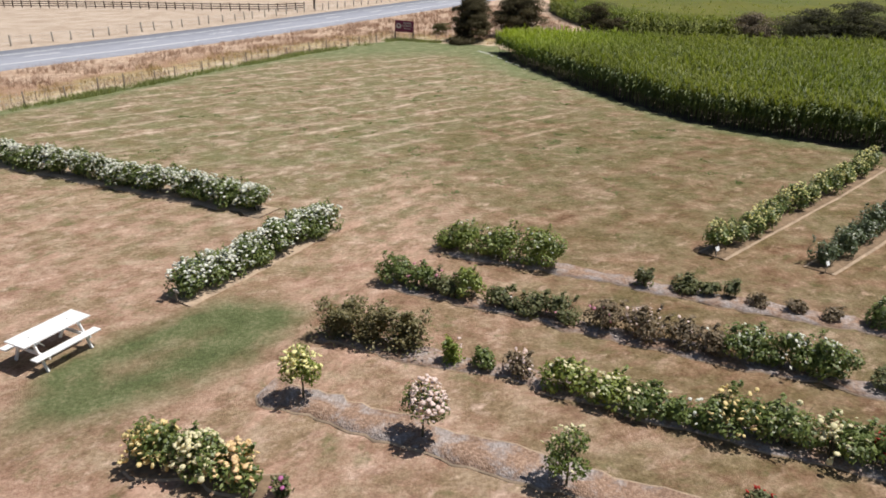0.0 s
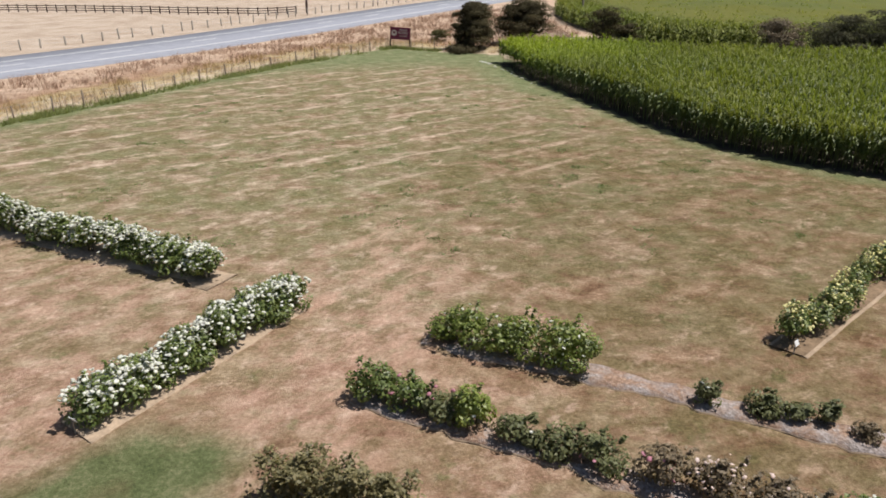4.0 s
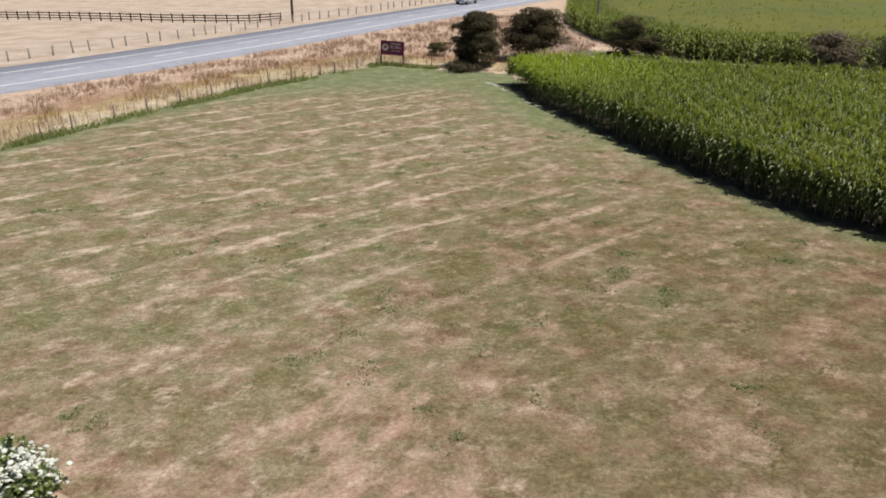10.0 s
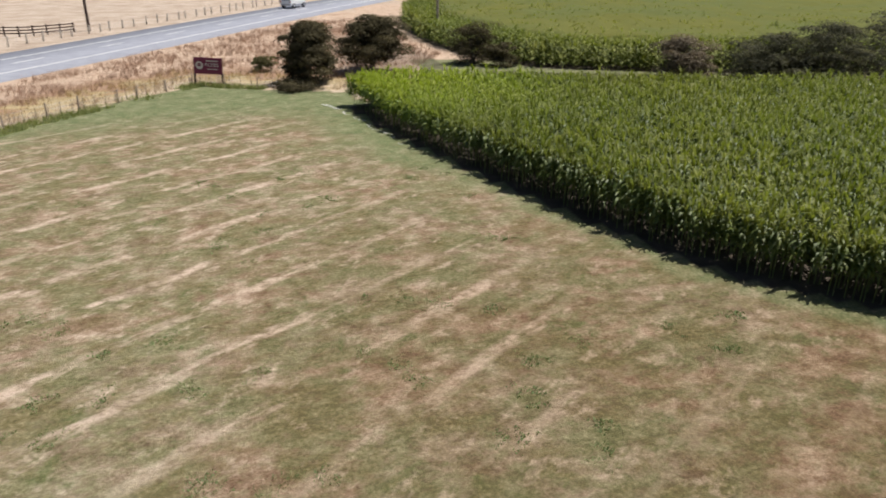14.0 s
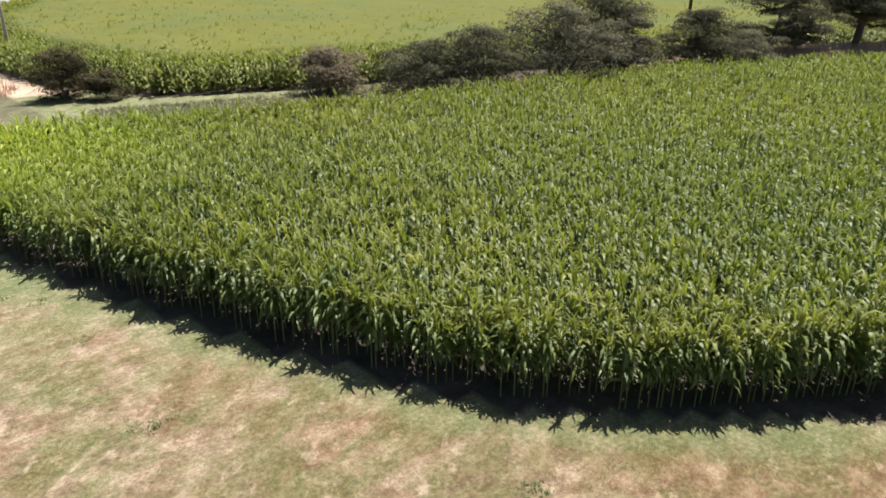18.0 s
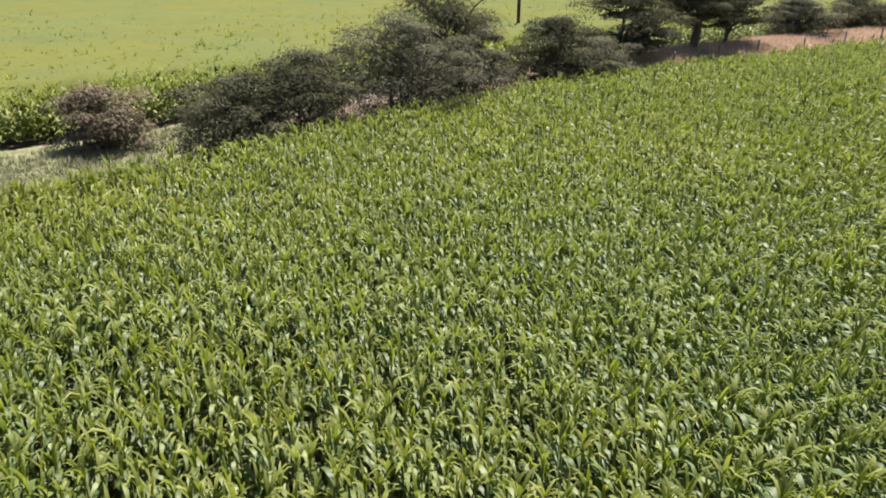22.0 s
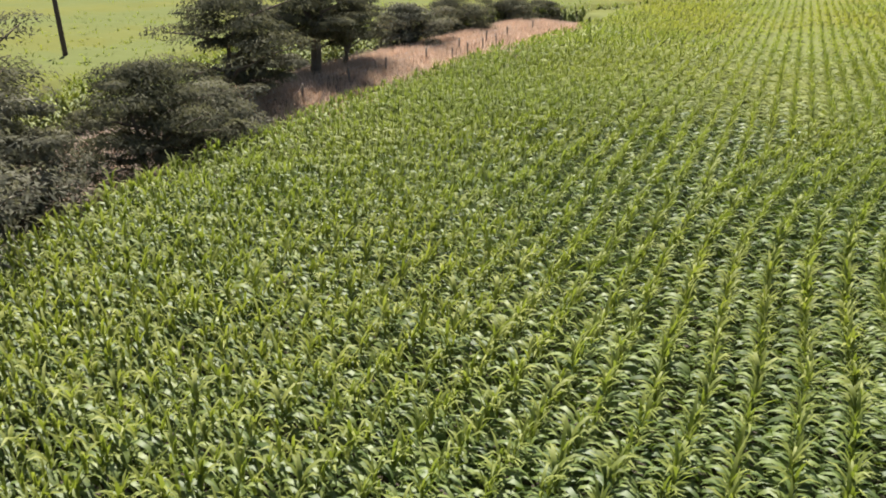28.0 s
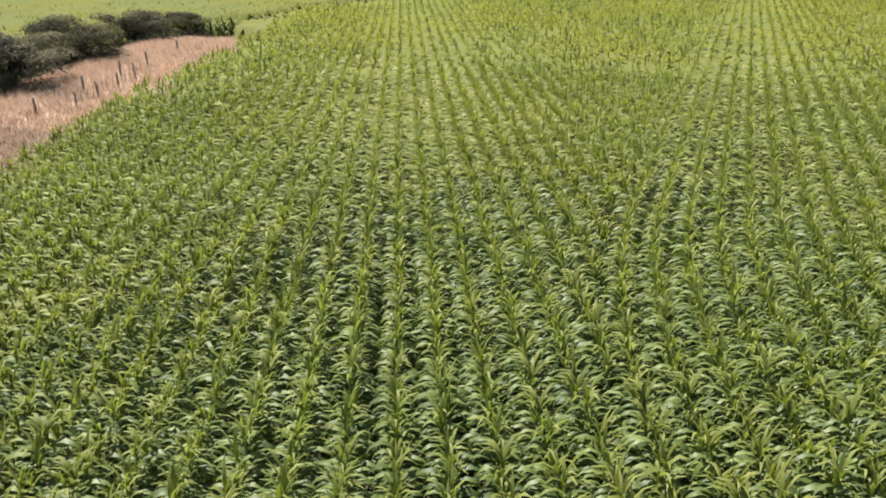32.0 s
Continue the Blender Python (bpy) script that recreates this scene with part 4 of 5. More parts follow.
def grow_tree(seed, height, radius, lean, leaf_mat, clumps=70, per=110, leaf=0.085, layered=0.4, low=0.15, trunks=1, reach_out=0.95):
    """Trunk, limbs and crown meshes of one small tree or tall shrub."""
    r = np.random.default_rng(seed)
    tips, wood = [], []
    for t in range(trunks):
        b = Vector((r.normal(0, 0.12 * trunks), r.normal(0, 0.12 * trunks), -0.1))
        top = Vector((b.x + lean * r.uniform(0.4, 1.2) + r.normal(0, 0.2 * trunks), b.y + r.normal(0, 0.25 * trunks), height * r.uniform(0.55, 0.7)))
        r0 = 0.035 * height / trunks ** 0.5
        path = []
        for i in range(5):
            f = i / 4
            p = b.lerp(top, f) + Vector((r.normal(0, 0.06), r.normal(0, 0.06), 0)) * height * 0.35 * (0 < i < 4)
            path.append((p, r0 * (1.35 - f) if i else r0 * 1.7))
        wood.append(path)
        for j in range(9 // trunks + 2):
            f = r.uniform(0.25, 1.0)
            s = b.lerp(top, f)
            az = r.uniform(0, 6.28)
            reach = radius * r.uniform(0.55, 1.0) * reach_out
            e = s + Vector((math.cos(az) * reach, math.sin(az) * reach, height * r.uniform(0.05, 0.35)))
            e.z = min(e.z, height * 0.92)
            m = s.lerp(e, 0.5) + Vector((r.normal(0, 0.12), r.normal(0, 0.12), 0.12 * height * 0.4))
            wood.append([(s, r0 * 0.55), (m, r0 * 0.36), (e, r0 * 0.12)])
            tips += [(e, 1.0), (m.lerp(e, 0.5), 0.8)]
    C, D = [], []
    lobes = r.uniform(0, 6.28, 3)
    for k in range(clumps):
        if k < len(tips) and r.random() < 0.8:
            c = np.array(tips[k][0])
        else:
            az, q = r.uniform(0, 6.28), math.sqrt(r.uniform(0.05, 1.0))
            zf = r.uniform(low, 1.0)
            wid = math.sin(math.pi * min(1.0, 0.30 + 0.66 * zf)) ** 0.7
            wid *= 0.82 + 0.2 * math.sin(2 * az + lobes[0]) + 0.16 * math.sin(3 * az + 2.5 * zf + lobes[1]) + 0.06 * math.sin(7 * zf + lobes[2])
            c = np.array([math.cos(az) * q * radius * wid + lean * zf, math.sin(az) * q * radius * wid, zf * height * 0.93])
        sz = radius * r.uniform(0.13, 0.34)
        n = int(per * r.uniform(0.6, 1.4))
        d = r.normal(0, 1, (n, 3))
        d /= np.linalg.norm(d, axis=1)[:, None]
        d *= (r.uniform(0.35, 1.0, n) ** 0.5)[:, None]
        d[:, 2] = np.where(r.random(n) < 0.72, np.abs(d[:, 2]), d[:, 2]) * (1 - layered)
        C.append(c + d * sz * np.array([1.5, 1.25, 0.85]) + np.array([0.25 * sz, 0, 0]) * d[:, 2:])
        D.append(d)
    pts = np.concatenate(C)
    D = np.concatenate(D)[pts[:, 2] > 0.05]
    pts = pts[pts[:, 2] > 0.05]
    V, Q = sprays(r, pts, D, leaf)
    out = D + np.array([0, 0, 0.25]) + 0.18 * r.normal(0, 1, D.shape)         # foliage shades as rounded clumps
    out /= np.linalg.norm(out, axis=1)[:, None]
    return tubes("tree_wood", wood, BARK, 6), mesh_np("tree_crown", V, Q, leaf_mat, smooth=True, normals=np.repeat(out, 4, 0))


def plant_tree(name, label, at, seed, height, radius, lean, mat, turn=0.0, group="", **kw):
    wood, crown = grow_tree(seed, height, radius, lean, mat, **kw)
    base = float(bank(np.array(at[0]), np.array(at[1])))
    t = thing(name, label, "tree" if name.endswith("tree") else "shrub", group, at=pose(at[0], at[1], base, rz=turn))
    part("trunk", wood, t)
    part("crown", crown, t)
    return t


plant_tree("small_tree", "dark round-headed small tree on several trunks beside the fence", (5.7, 76.4), 11, 4.3, 2.15, 0.0, DARK_LEAF, clumps=150, per=190, leaf=0.12, reach_out=0.75, layered=0.1, low=0.10, trunks=3)
plant_tree("small_tree", "dark spreading small tree with bare lower limbs near the maize", (10.7, 80.2), 12, 4.2, 2.75, 0.3, DARK_LEAF, clumps=125, per=190, leaf=0.12, reach_out=0.9, layered=0.15, low=0.22, trunks=3)
# added low foliage: stands in for the small tree's dark shadow on the grass
plant_tree("shrub", "low dark foliage added in place of the small tree's shadow", (4.5, 74.7), 17, 0.60, 1.9, 0.0, DARK_LEAF, clumps=60, per=90, leaf=0.09, reach_out=0.6, layered=0.3, low=0.0, trunks=3)
plant_tree("shrub", "small pale twiggy shrub in dry roadside grass", (2.4, 82.0), 13, 1.15, 0.85, 0.0, LEAF_OLIVE, clumps=60, per=110, leaf=0.07, reach_out=0.4, layered=0.05, low=0.0, trunks=3)
plant_tree("hedgerow_shrub", "dark low bushy shrub by the far maize", (19.6, 82.4), 14, 3.3, 2.2, 0.1, DARK_LEAF, clumps=80, per=150, leaf=0.085, layered=0.15, low=0.0, trunks=3, reach_out=0.5)
plant_tree("hedgerow_shrub", "dark scrubby shrub beside bare ground", (21.6, 80.3), 15, 1.9, 1.4, 0.1, DARK_LEAF, clumps=60, per=110, leaf=0.08, layered=0.15, low=0.0, trunks=3, reach_out=0.5)
# label, x, y, height, radius, lean, grey, trunks
HEDGE_WEST = [
    ("brown-grey round twiggy hedgerow shrub", 32.7, 71.9, 3.0, 2.0, 0.0, 1, 3),
    ("dark dense rounded hedgerow shrub", 34.2, 63.9, 4.4, 2.7, 0.0, 0, 3),
    ("dark dense domed hedgerow tree", 37.5, 63.1, 4.8, 2.9, 0.2, 0, 3),
    ("dark spreading hedgerow tree with grey-topped layered crown", 43.0, 61.2, 6.1, 3.5, 0.2, 1, 3),
    ("tall dark hedgerow tree behind the shrubs", 50.4, 63.2, 7.6, 3.7, 0.2, 0, 3),
    ("feathery grey-green hedgerow tree", 49.6, 60.0, 5.1, 2.4, 0.0, 1, 3),
    ("dark layered hedgerow tree", 54.2, 57.6, 5.4, 3.1, 0.2, 0, 2),
    ("spreading hedgerow shrub with leaning limbs", 58.4, 56.2, 3.2, 2.5, 0.6, 1, 3)]
HEDGE_EAST = [
    ("wind-leaned open-crowned tree with bare dark limbs", 64.6, 56.9, 5.7, 4.0, 0.8, 0, 1),
    ("green-grey low hedgerow shrub", 67.2, 56.0, 3.0, 2.2, 0.3, 1, 2),
    ("dark many-stemmed hedgerow tree", 73.5, 53.8, 6.8, 3.8, 0.4, 0, 2),
    ("dark rounded hedgerow tree", 77.9, 52.2, 5.2, 3.1, 0.4, 0, 2),
    ("low grey spreading hedgerow tree", 87.7, 48.0, 3.4, 2.9, 0.4, 1, 3),
    ("low dark spreading hedgerow tree", 98.7, 43.6, 3.6, 3.6, 0.3, 0, 3),
    ("dark low hedgerow shrub near the bank's end", 108.0, 37.2, 3.0, 2.9, 0.3, 0, 3),
    ("small dark hedgerow shrub at the bank's end", 112.5, 33.2, 2.8, 2.6, 0.3, 0, 3)]
for k, (lab, x, y, h, r_, lean, grey, trunks) in enumerate(HEDGE_WEST + HEDGE_EAST):
    plant_tree("hedgerow_tree" if h > 4.9 else "hedgerow_shrub", lab, (x, y), 30 + k, h, r_ * 1.1, lean, TREE_LEAF_BROWN if "brown" in lab else TREE_LEAF_GREY if grey else TREE_LEAF,
               group="hedgerow along the maize", clumps=int((42 if trunks > 2 else 24 if trunks > 1 else 14) * r_ * (1.35 if h > 7 else 1)), per=150 if trunks > 2 else 230, reach_out=0.95 if trunks > 2 else 1.12, leaf=0.105 if x < 60 else 0.13, layered=0.1 if "brown" in lab else 0.35 if trunks > 2 else 0.6, low=0.0 if trunks > 2 else 0.3 if trunks > 1 else 0.58, trunks=trunks)


# ---- rough grass ----
def grass_tufts(name, pts, height, blades, mat, width=0.03, droop=0.5):
    n = len(pts)
    ix = np.repeat(np.arange(n), blades)
    m = len(ix)
    az = rng.uniform(0, 6.283, m)
    h = height * rng.uniform(0.5, 1.25, m)
    out = h * rng.uniform(0.1, droop, m)
    b = pts[ix] + np.stack([rng.normal(0, 0.06, m), rng.normal(0, 0.06, m), np.zeros(m) - 0.02], -1)
    s = np.stack([-np.sin(az), np.cos(az), 0 * az], -1) * (width * rng.uniform(0.6, 1.4, m))[:, None]
    tip = b + np.stack([np.cos(az) * out, np.sin(az) * out, h], -1)
    V = np.stack([b - s, b + s, tip], 1).reshape(-1, 3)
    return mesh_np(name, V, np.arange(m * 3).reshape(-1, 3), mat)


gp = np.stack([rng.uniform(-45, 30, 60000), rng.uniform(30, 118, 60000), np.zeros(60000)], -1)
verge = inside(LAWN_FENCE[1:] + [(2.4, 74.9), (8.6, 73), (14, 80), (18.5, 88), (17, 104), (21, 124)] + ROAD_NEAR[::-1], gp[:, 0], gp[:, 1])
verge &= distance(ROAD_NEAR, gp[:, 0], gp[:, 1]) > 1.2
gp = gp[verge]
band = distance(LAWN_FENCE + END_FENCE[1:], gp[:, 0], gp[:, 1]) + rng.normal(0, 0.7, len(gp))
for nm, m, mat, lab in (("roadside_grass", band > 5.0, GRASS_DRY, "long dry reddish grass on the roadside verge"), ("golden_grass", (band > 2.4) & (band <= 5.0), GRASS_GOLD, "golden green grass in the middle of the verge"), ("fence_grass", band <= 2.4, GRASS_PALE, "pale bleached grass along the wire fence")):
    q = gp[m]
    tall = np.array([noise.noise((x * 0.33, y * 0.33, 12.0)) for x, y in q[:, :2]]) > -0.05
    verge_grass = part(nm, grass_tufts(nm, q[~tall], 0.16, 4, mat, 0.011, 1.2))
    tagged(verge_grass, lab, "grass", kind="stuff")
    tagged(part("seed_grass", grass_tufts("seed_grass", q[tall], 0.52, 6, mat, 0.012, 0.6), verge_grass), kind="stuff")
gp = strip_pts(LAWN_FENCE[1:], -0.9, 0.4, 5200)
gp = gp[rng.random(len(gp)) < 0.45 + np.array([noise.noise((x * 0.3, y * 0.3, 8.0)) for x, y in gp[:, :2]])]
gp = np.concatenate([gp, strip_pts(END_FENCE[:3], -0.3, 0.7, 420)])
tagged(part("fence_foot_grass", grass_tufts("fence_foot_grass", gp, 0.30, 4, GRASS_GREEN, 0.020, 0.8)), "green weeds and grass along the fence foot", "grass", kind="stuff")
gp = strip_pts([p for p in CORN_NORTH if 24 < p[0] < 116], 0.8, 9.5, 27000)
gp = gp[(gp[:, 0] > 62) | ((gp[:, 0] > 38) & (rng.random(len(gp)) < 0.25))]
gp[:, 2] = bank(gp[:, 0], gp[:, 1])
tagged(part("hedgerow_grass", grass_tufts("hedgerow_grass", gp, 0.5, 4, GRASS_HEDGE, 0.022, 0.9)), "tall dry pinkish grass below the hedgerow", "grass", kind="stuff")
gp = strip_pts([p for p in CORN_NORTH if 13 < p[0] < 36], 1.5, 12.0, 8000)
tagged(part("headland_grass", grass_tufts("headland_grass", gp, 0.28, 4, plain("bleached_grass_blade", (0.33, 0.32, 0.20), 0.85, grain=0.5, vary=0.3, spec=0.1), 0.02, 0.8)), "short bleached grass strip between the maize fields", "grass", kind="stuff")

# small green weeds that stand out of the mown lawn
heart = np.stack([rng.uniform(-14, 14, 110), rng.uniform(28, 56, 110), np.zeros(110)], -1)
gp = np.repeat(heart, 14, 0) + np.concatenate([rng.normal(0, 0.20, (1540, 2)), np.zeros((1540, 1))], 1)
gp = gp[~inside(CORN, gp[:, 0], gp[:, 1]) & (distance(CORN_WEST, gp[:, 0], gp[:, 1]) > 1.0) & ~inside(roadside, gp[:, 0], gp[:, 1])]
tagged(part("lawn_weed_patch", grass_tufts("lawn_weed_patch", gp, 0.06, 10, WEED, 0.024, 1.6)), "small tufts of green weeds in the mown lawn", "weeds", kind="stuff")


# ---- roses ----
def blossoms(r, pts, size):
    """Open rosettes: six petals round a small heart."""
    n = len(pts)
    V, F = [], []
    ang = np.arange(6) * math.pi / 3
    up = r.normal(0, 0.45, (n, 3))
    up[:, 2] = 1
    up /= np.linalg.norm(up, axis=1)[:, None]
    u = np.cross(up, r.normal(0, 1, (n, 3)))
    u /= np.linalg.norm(u, axis=1)[:, None]
    w = np.cross(up, u)
    s = (size * r.uniform(0.7, 1.25, n))[:, None, None]
    ring = (u[:, None] * np.cos(ang)[None, :, None] + w[:, None] * np.sin(ang)[None, :, None])
    rim = pts[:, None] + s * (ring + 0.35 * up[:, None])
    mid = pts[:, None] + s * (ring * 0.5 + 0.55 * up[:, None])
    top = pts[:, None] + s * (up[:, None] * 0.6)
    under = pts[:, None] - s * 0.1 * up[:, None]
    V = np.concatenate([rim, mid, top, under], 1)
    o = (np.arange(n) * 14)[:, None]
    k = np.arange(6)
    kn = (k + 1) % 6
    q = (o[:, :, None] + np.stack([k, kn, kn + 6, k + 6], -1)[None]).reshape(-1, 4)
    t1 = (o[:, :, None] + np.stack([k + 6, kn + 6, np.full(6, 12)], -1)[None]).reshape(-1, 3)
    t2 = (o[:, :, None] + np.stack([kn, k, np.full(6, 13)], -1)[None]).reshape(-1, 3)
    return V.reshape(-1, 3), [q, np.concatenate([t1, t2])]


def shell(r, n, w, d, h, lumps, low=0.1, fill=0.55):
    """Points through the outer part of a lumpy bush of that width, depth and height."""
    az, up = r.uniform(0, 6.28, lumps), r.uniform(0.0, 1.0, lumps)
    out = np.sqrt(1 - 0.85 * up ** 2) * r.uniform(0.55, 1.0, lumps)
    c = np.stack([0.40 * w * out * np.cos(az), 0.38 * d * out * np.sin(az), (0.26 + 0.52 * up) * h], -1)
    k = r.integers(0, lumps, n)
    v = r.normal(0, 1, (n, 3))
    v /= np.linalg.norm(v, axis=1)[:, None]
    rad = np.stack([np.full(n, w * 0.215), np.full(n, d * 0.215), np.full(n, h * 0.22)], -1) * r.uniform(0.8, 1.25, lumps)[k][:, None]
    p = c[k] + v * rad * 1.12 * (r.uniform(fill, 1.0, n) ** 0.6)[:, None]
    p[:, 2] = np.clip(p[:, 2], low * h, None)
    return p, v


def rose_meshes(seed, w, d, h, leaf_mat, bloom, flowers, leaves=900, leaf=0.042, size=0.05, upright=False, lumps=9, single=False):
    r = np.random.default_rng(seed)
    stems = []
    for k in range(9 if upright else 6):
        b = Vector((r.uniform(-0.12, 0.12) * w, r.uniform(-0.1, 0.1) * d, -0.04))
        e = Vector((r.uniform(-0.4, 0.4) * w, r.uniform(-0.35, 0.35) * d, h * r.uniform(0.75, 1.0)))
        m = b.lerp(e, 0.5) + Vector((0, 0, 0.12 * h))
        stems.append([(b, 0.014), (m, 0.010), (e, 0.004)])
    if upright:
        n = leaves // len(stems)
        P = []
        for s in stems:
            for q in range(2):
                t = r.uniform(0.12, 1.06, n // 2)
                c = np.array([tuple(s[0][0].lerp(s[2][0], f)) for f in t])
                c[:, 2] = t * s[2][0].z
                P.append(c + r.normal(0, 1, c.shape) * np.array([w, w, w * 0.5]) * 0.15 * (1.3 - t)[:, None])
        p = np.concatenate(P)
        p[:, 2] = np.clip(p[:, 2], 0.05, None)
    else:
        p, face = shell(r, leaves, w, d, h, lumps + 5)
        shoots = r.integers(2, 5)
        for k in range(shoots):
            x, y = r.uniform(-0.35, 0.35) * w, r.uniform(-0.3, 0.3) * d
            t = r.uniform(0, 1, 26)
            p = np.concatenate([p, np.stack([x + 0.1 * t + r.normal(0, 0.03, 26), y + r.normal(0, 0.03, 26), h * (0.8 + 0.28 * t)], -1)])
            face = np.concatenate([face, np.tile((0.0, 0.0, 0.4), (26, 1))])
    V, Q = leaf_cards(r, p, leaf, 0.55, None if upright else face)
    out = [("cane_frame", tubes("rose_stems", stems, STEM, 4)), ("foliage", mesh_np("rose_foliage", V, Q, leaf_mat))]
    if flowers:
        p, v = shell(r, flowers * 3, w, d, h, lumps + 5, 0.25, 0.98)
        if upright:
            p[:, 2] = np.clip(p[:, 2], 0.5 * h, h)
        p = p * np.array([0.95, 0.95, 0.97])
        order = np.argsort(-(v[:, 2] + r.uniform(0, 1.1, len(v))))
        p = p[order[:flowers]] + v[order[:flowers]] * np.array([0.03, 0.03, 0.05])
        if single:
            return out + [("bloom", bloom_poses(r, p, size), bloom)]
        V, F = blossoms(r, p, size)
        out.append(("bloom_mass", mesh_np("rose_bloom", V, F, petals[bloom])))
    return out


def bloom_poses(r, pts, size):
    """Where each flower sits, how it tilts and how large it is."""
    return [pose(*p, r.normal(0, 24), r.normal(0, 24), r.uniform(0, 360)) @ Matrix.Scale(size * r.uniform(0.7, 1.25), 4) for p in pts]


bloom_shapes = {}


def add_blooms(t, poses, colour):
    """Every flower as a part of its own, on a few shared shapes."""
    if colour not in bloom_shapes:
        made = []
        for k in range(3):
            V, F = blossoms(np.random.default_rng(900 + k), np.zeros((1, 3)), 1.0)
            made.append(mesh_np("rose_bloom", V, F, petals[colour]))
        bloom_shapes[colour] = made
    for i, m in enumerate(poses):
        part("bloom", bloom_shapes[colour][i % 3], t).matrix_basis = m


def rose(label, x, y, turn, group, meshes, name="rose_bush"):
    t = thing(name, label, "rose bush", group, at=pose(x, y, 0, rz=turn))
    for nm, me, *bloom in meshes:
        if bloom:
            add_blooms(t, me, bloom[0])
        else:
            o = part(nm, me, t)
            if nm == "bloom_mass":
                tagged(o, kind="stuff")
    return t


def rose_row(label, line, step, group, kinds, jitter=0.08):
    """A row of bushes along a line, a few different ones in turn."""
    made = [rose(label, 0, 0, 0, group, k) for k in kinds]
    for i, (x, y, a) in enumerate(along(line, step)):
        m = pose(x + rng.normal(0, jitter), y + rng.normal(0, jitter), 0, rz=math.degrees(a) + rng.choice([0, 180]) + rng.normal(0, 14))
        m = m @ Matrix.Diagonal((rng.uniform(0.92, 1.08), rng.uniform(0.86, 1.1), rng.uniform(0.86, 1.12), 1))
        if i < len(made):
            made[i].matrix_basis = m
        else:
            copy_thing(made[int(rng.integers(0, len(made)))], m)


WHITE_LABEL = "dense white-flowering rose bush in a clipped low hedge"
white = [rose_meshes(500 + k, 1.35, 1.3, 1.0, ROSE_LEAF, "white", 185, 1500, 0.055, 0.062) for k in range(5)]
rose_row(WHITE_LABEL, [(-6.1, 26.3), (-19.0, 33.0), (-30.0, 38.6)], 0.72, "white rose hedges", white)
rose_row("white-flowering rose bush in a short hedge row", [(-3.45, 24.35), (-6.85, 19.0)], 0.68, "white rose hedges", [rose_meshes(510 + k, 1.3, 1.28, 1.08, ROSE_LEAF, "white", 175, 1800, 0.05, 0.064) for k in range(5)])
rose_row("pale yellow rose bush in a narrow bed", [(10.0, 21.95), (16.4, 27.4), (20.9, 31.4)], 1.0, "yellow rose row", [rose_meshes(520 + k, 1.08, 0.95, 0.95, ROSE_LEAF, "lemon", 105, 950, 0.05, 0.042) for k in range(5)])
rose_row("dark green rose bush in a narrow bed", [(13.0, 20.75), (17.2, 24.2), (20.6, 27.1)], 1.0, "dark rose row", [rose_meshes(530 + k, 0.98, 0.9, 0.95, leafy("blue_green_rose_leaf", (0.045, 0.068, 0.030), (0.088, 0.118, 0.056), (0.150, 0.180, 0.098), 0.45, 0.5, 0.2, 0.9) if k == 0 else bpy.data.materials["blue_green_rose_leaf"], "white", 4, 950, 0.05, 0.05) for k in range(4)])

# label, x, y, width, depth, height, leaf, bloom, flowers, upright
FRONT_BED = [
    ("upright dark bronze-green rose bush without flowers", -2.15, 16.75, 1.4, 1.15, 1.3, "bronze", "red", 0, 1),
    ("upright dark bronze-green rose bush without flowers", -1.25, 16.35, 1.4, 1.15, 1.35, "bronze", "red", 0, 1),
    ("upright dark bronze-green rose bush without flowers", -0.40, 16.00, 1.4, 1.15, 1.3, "bronze", "red", 0, 1),
    ("small sparse rose bush in grey mulch", 0.80, 15.25, 0.65, 0.6, 0.85, "pale", "blush", 2, 1),
    ("small green rose bush in grey mulch", 1.50, 14.95, 0.62, 0.6, 0.62, "green", "red", 1, 0),
    ("small rose bush with pale pink blooms", 2.35, 14.62, 0.75, 0.7, 0.82, "dry", "blush", 12, 0),
    ("sprawling green rose bush with cream blooms", 3.35, 13.98, 1.1, 0.95, 0.95, "pale", "cream", 13, 0),
    ("sprawling green rose bush with cream blooms", 4.15, 13.52, 1.1, 0.95, 0.90, "pale", "cream", 9, 0),
    ("sprawling green rose bush with cream blooms", 4.95, 13.08, 1.1, 0.95, 0.85, "green", "cream", 8, 0),
    ("low green rose bush with cream blooms", 5.70, 12.70, 0.95, 0.9, 0.72, "green", "white", 6, 0),
    ("tall yellow and white rose bush", 6.55, 12.30, 1.25, 1.1, 1.25, "green", "yellow", 20, 0),
    ("tall yellow and white rose bush", 7.45, 11.85, 1.25, 1.1, 1.20, "green", "cream", 24, 0),
    ("tall yellow and white rose bush", 8.35, 11.45, 1.25, 1.1, 1.15, "green", "cream", 18, 0),
    ("green rose bush with red blooms", 9.25, 11.05, 1.1, 1.0, 1.1, "green", "red", 9, 0)]
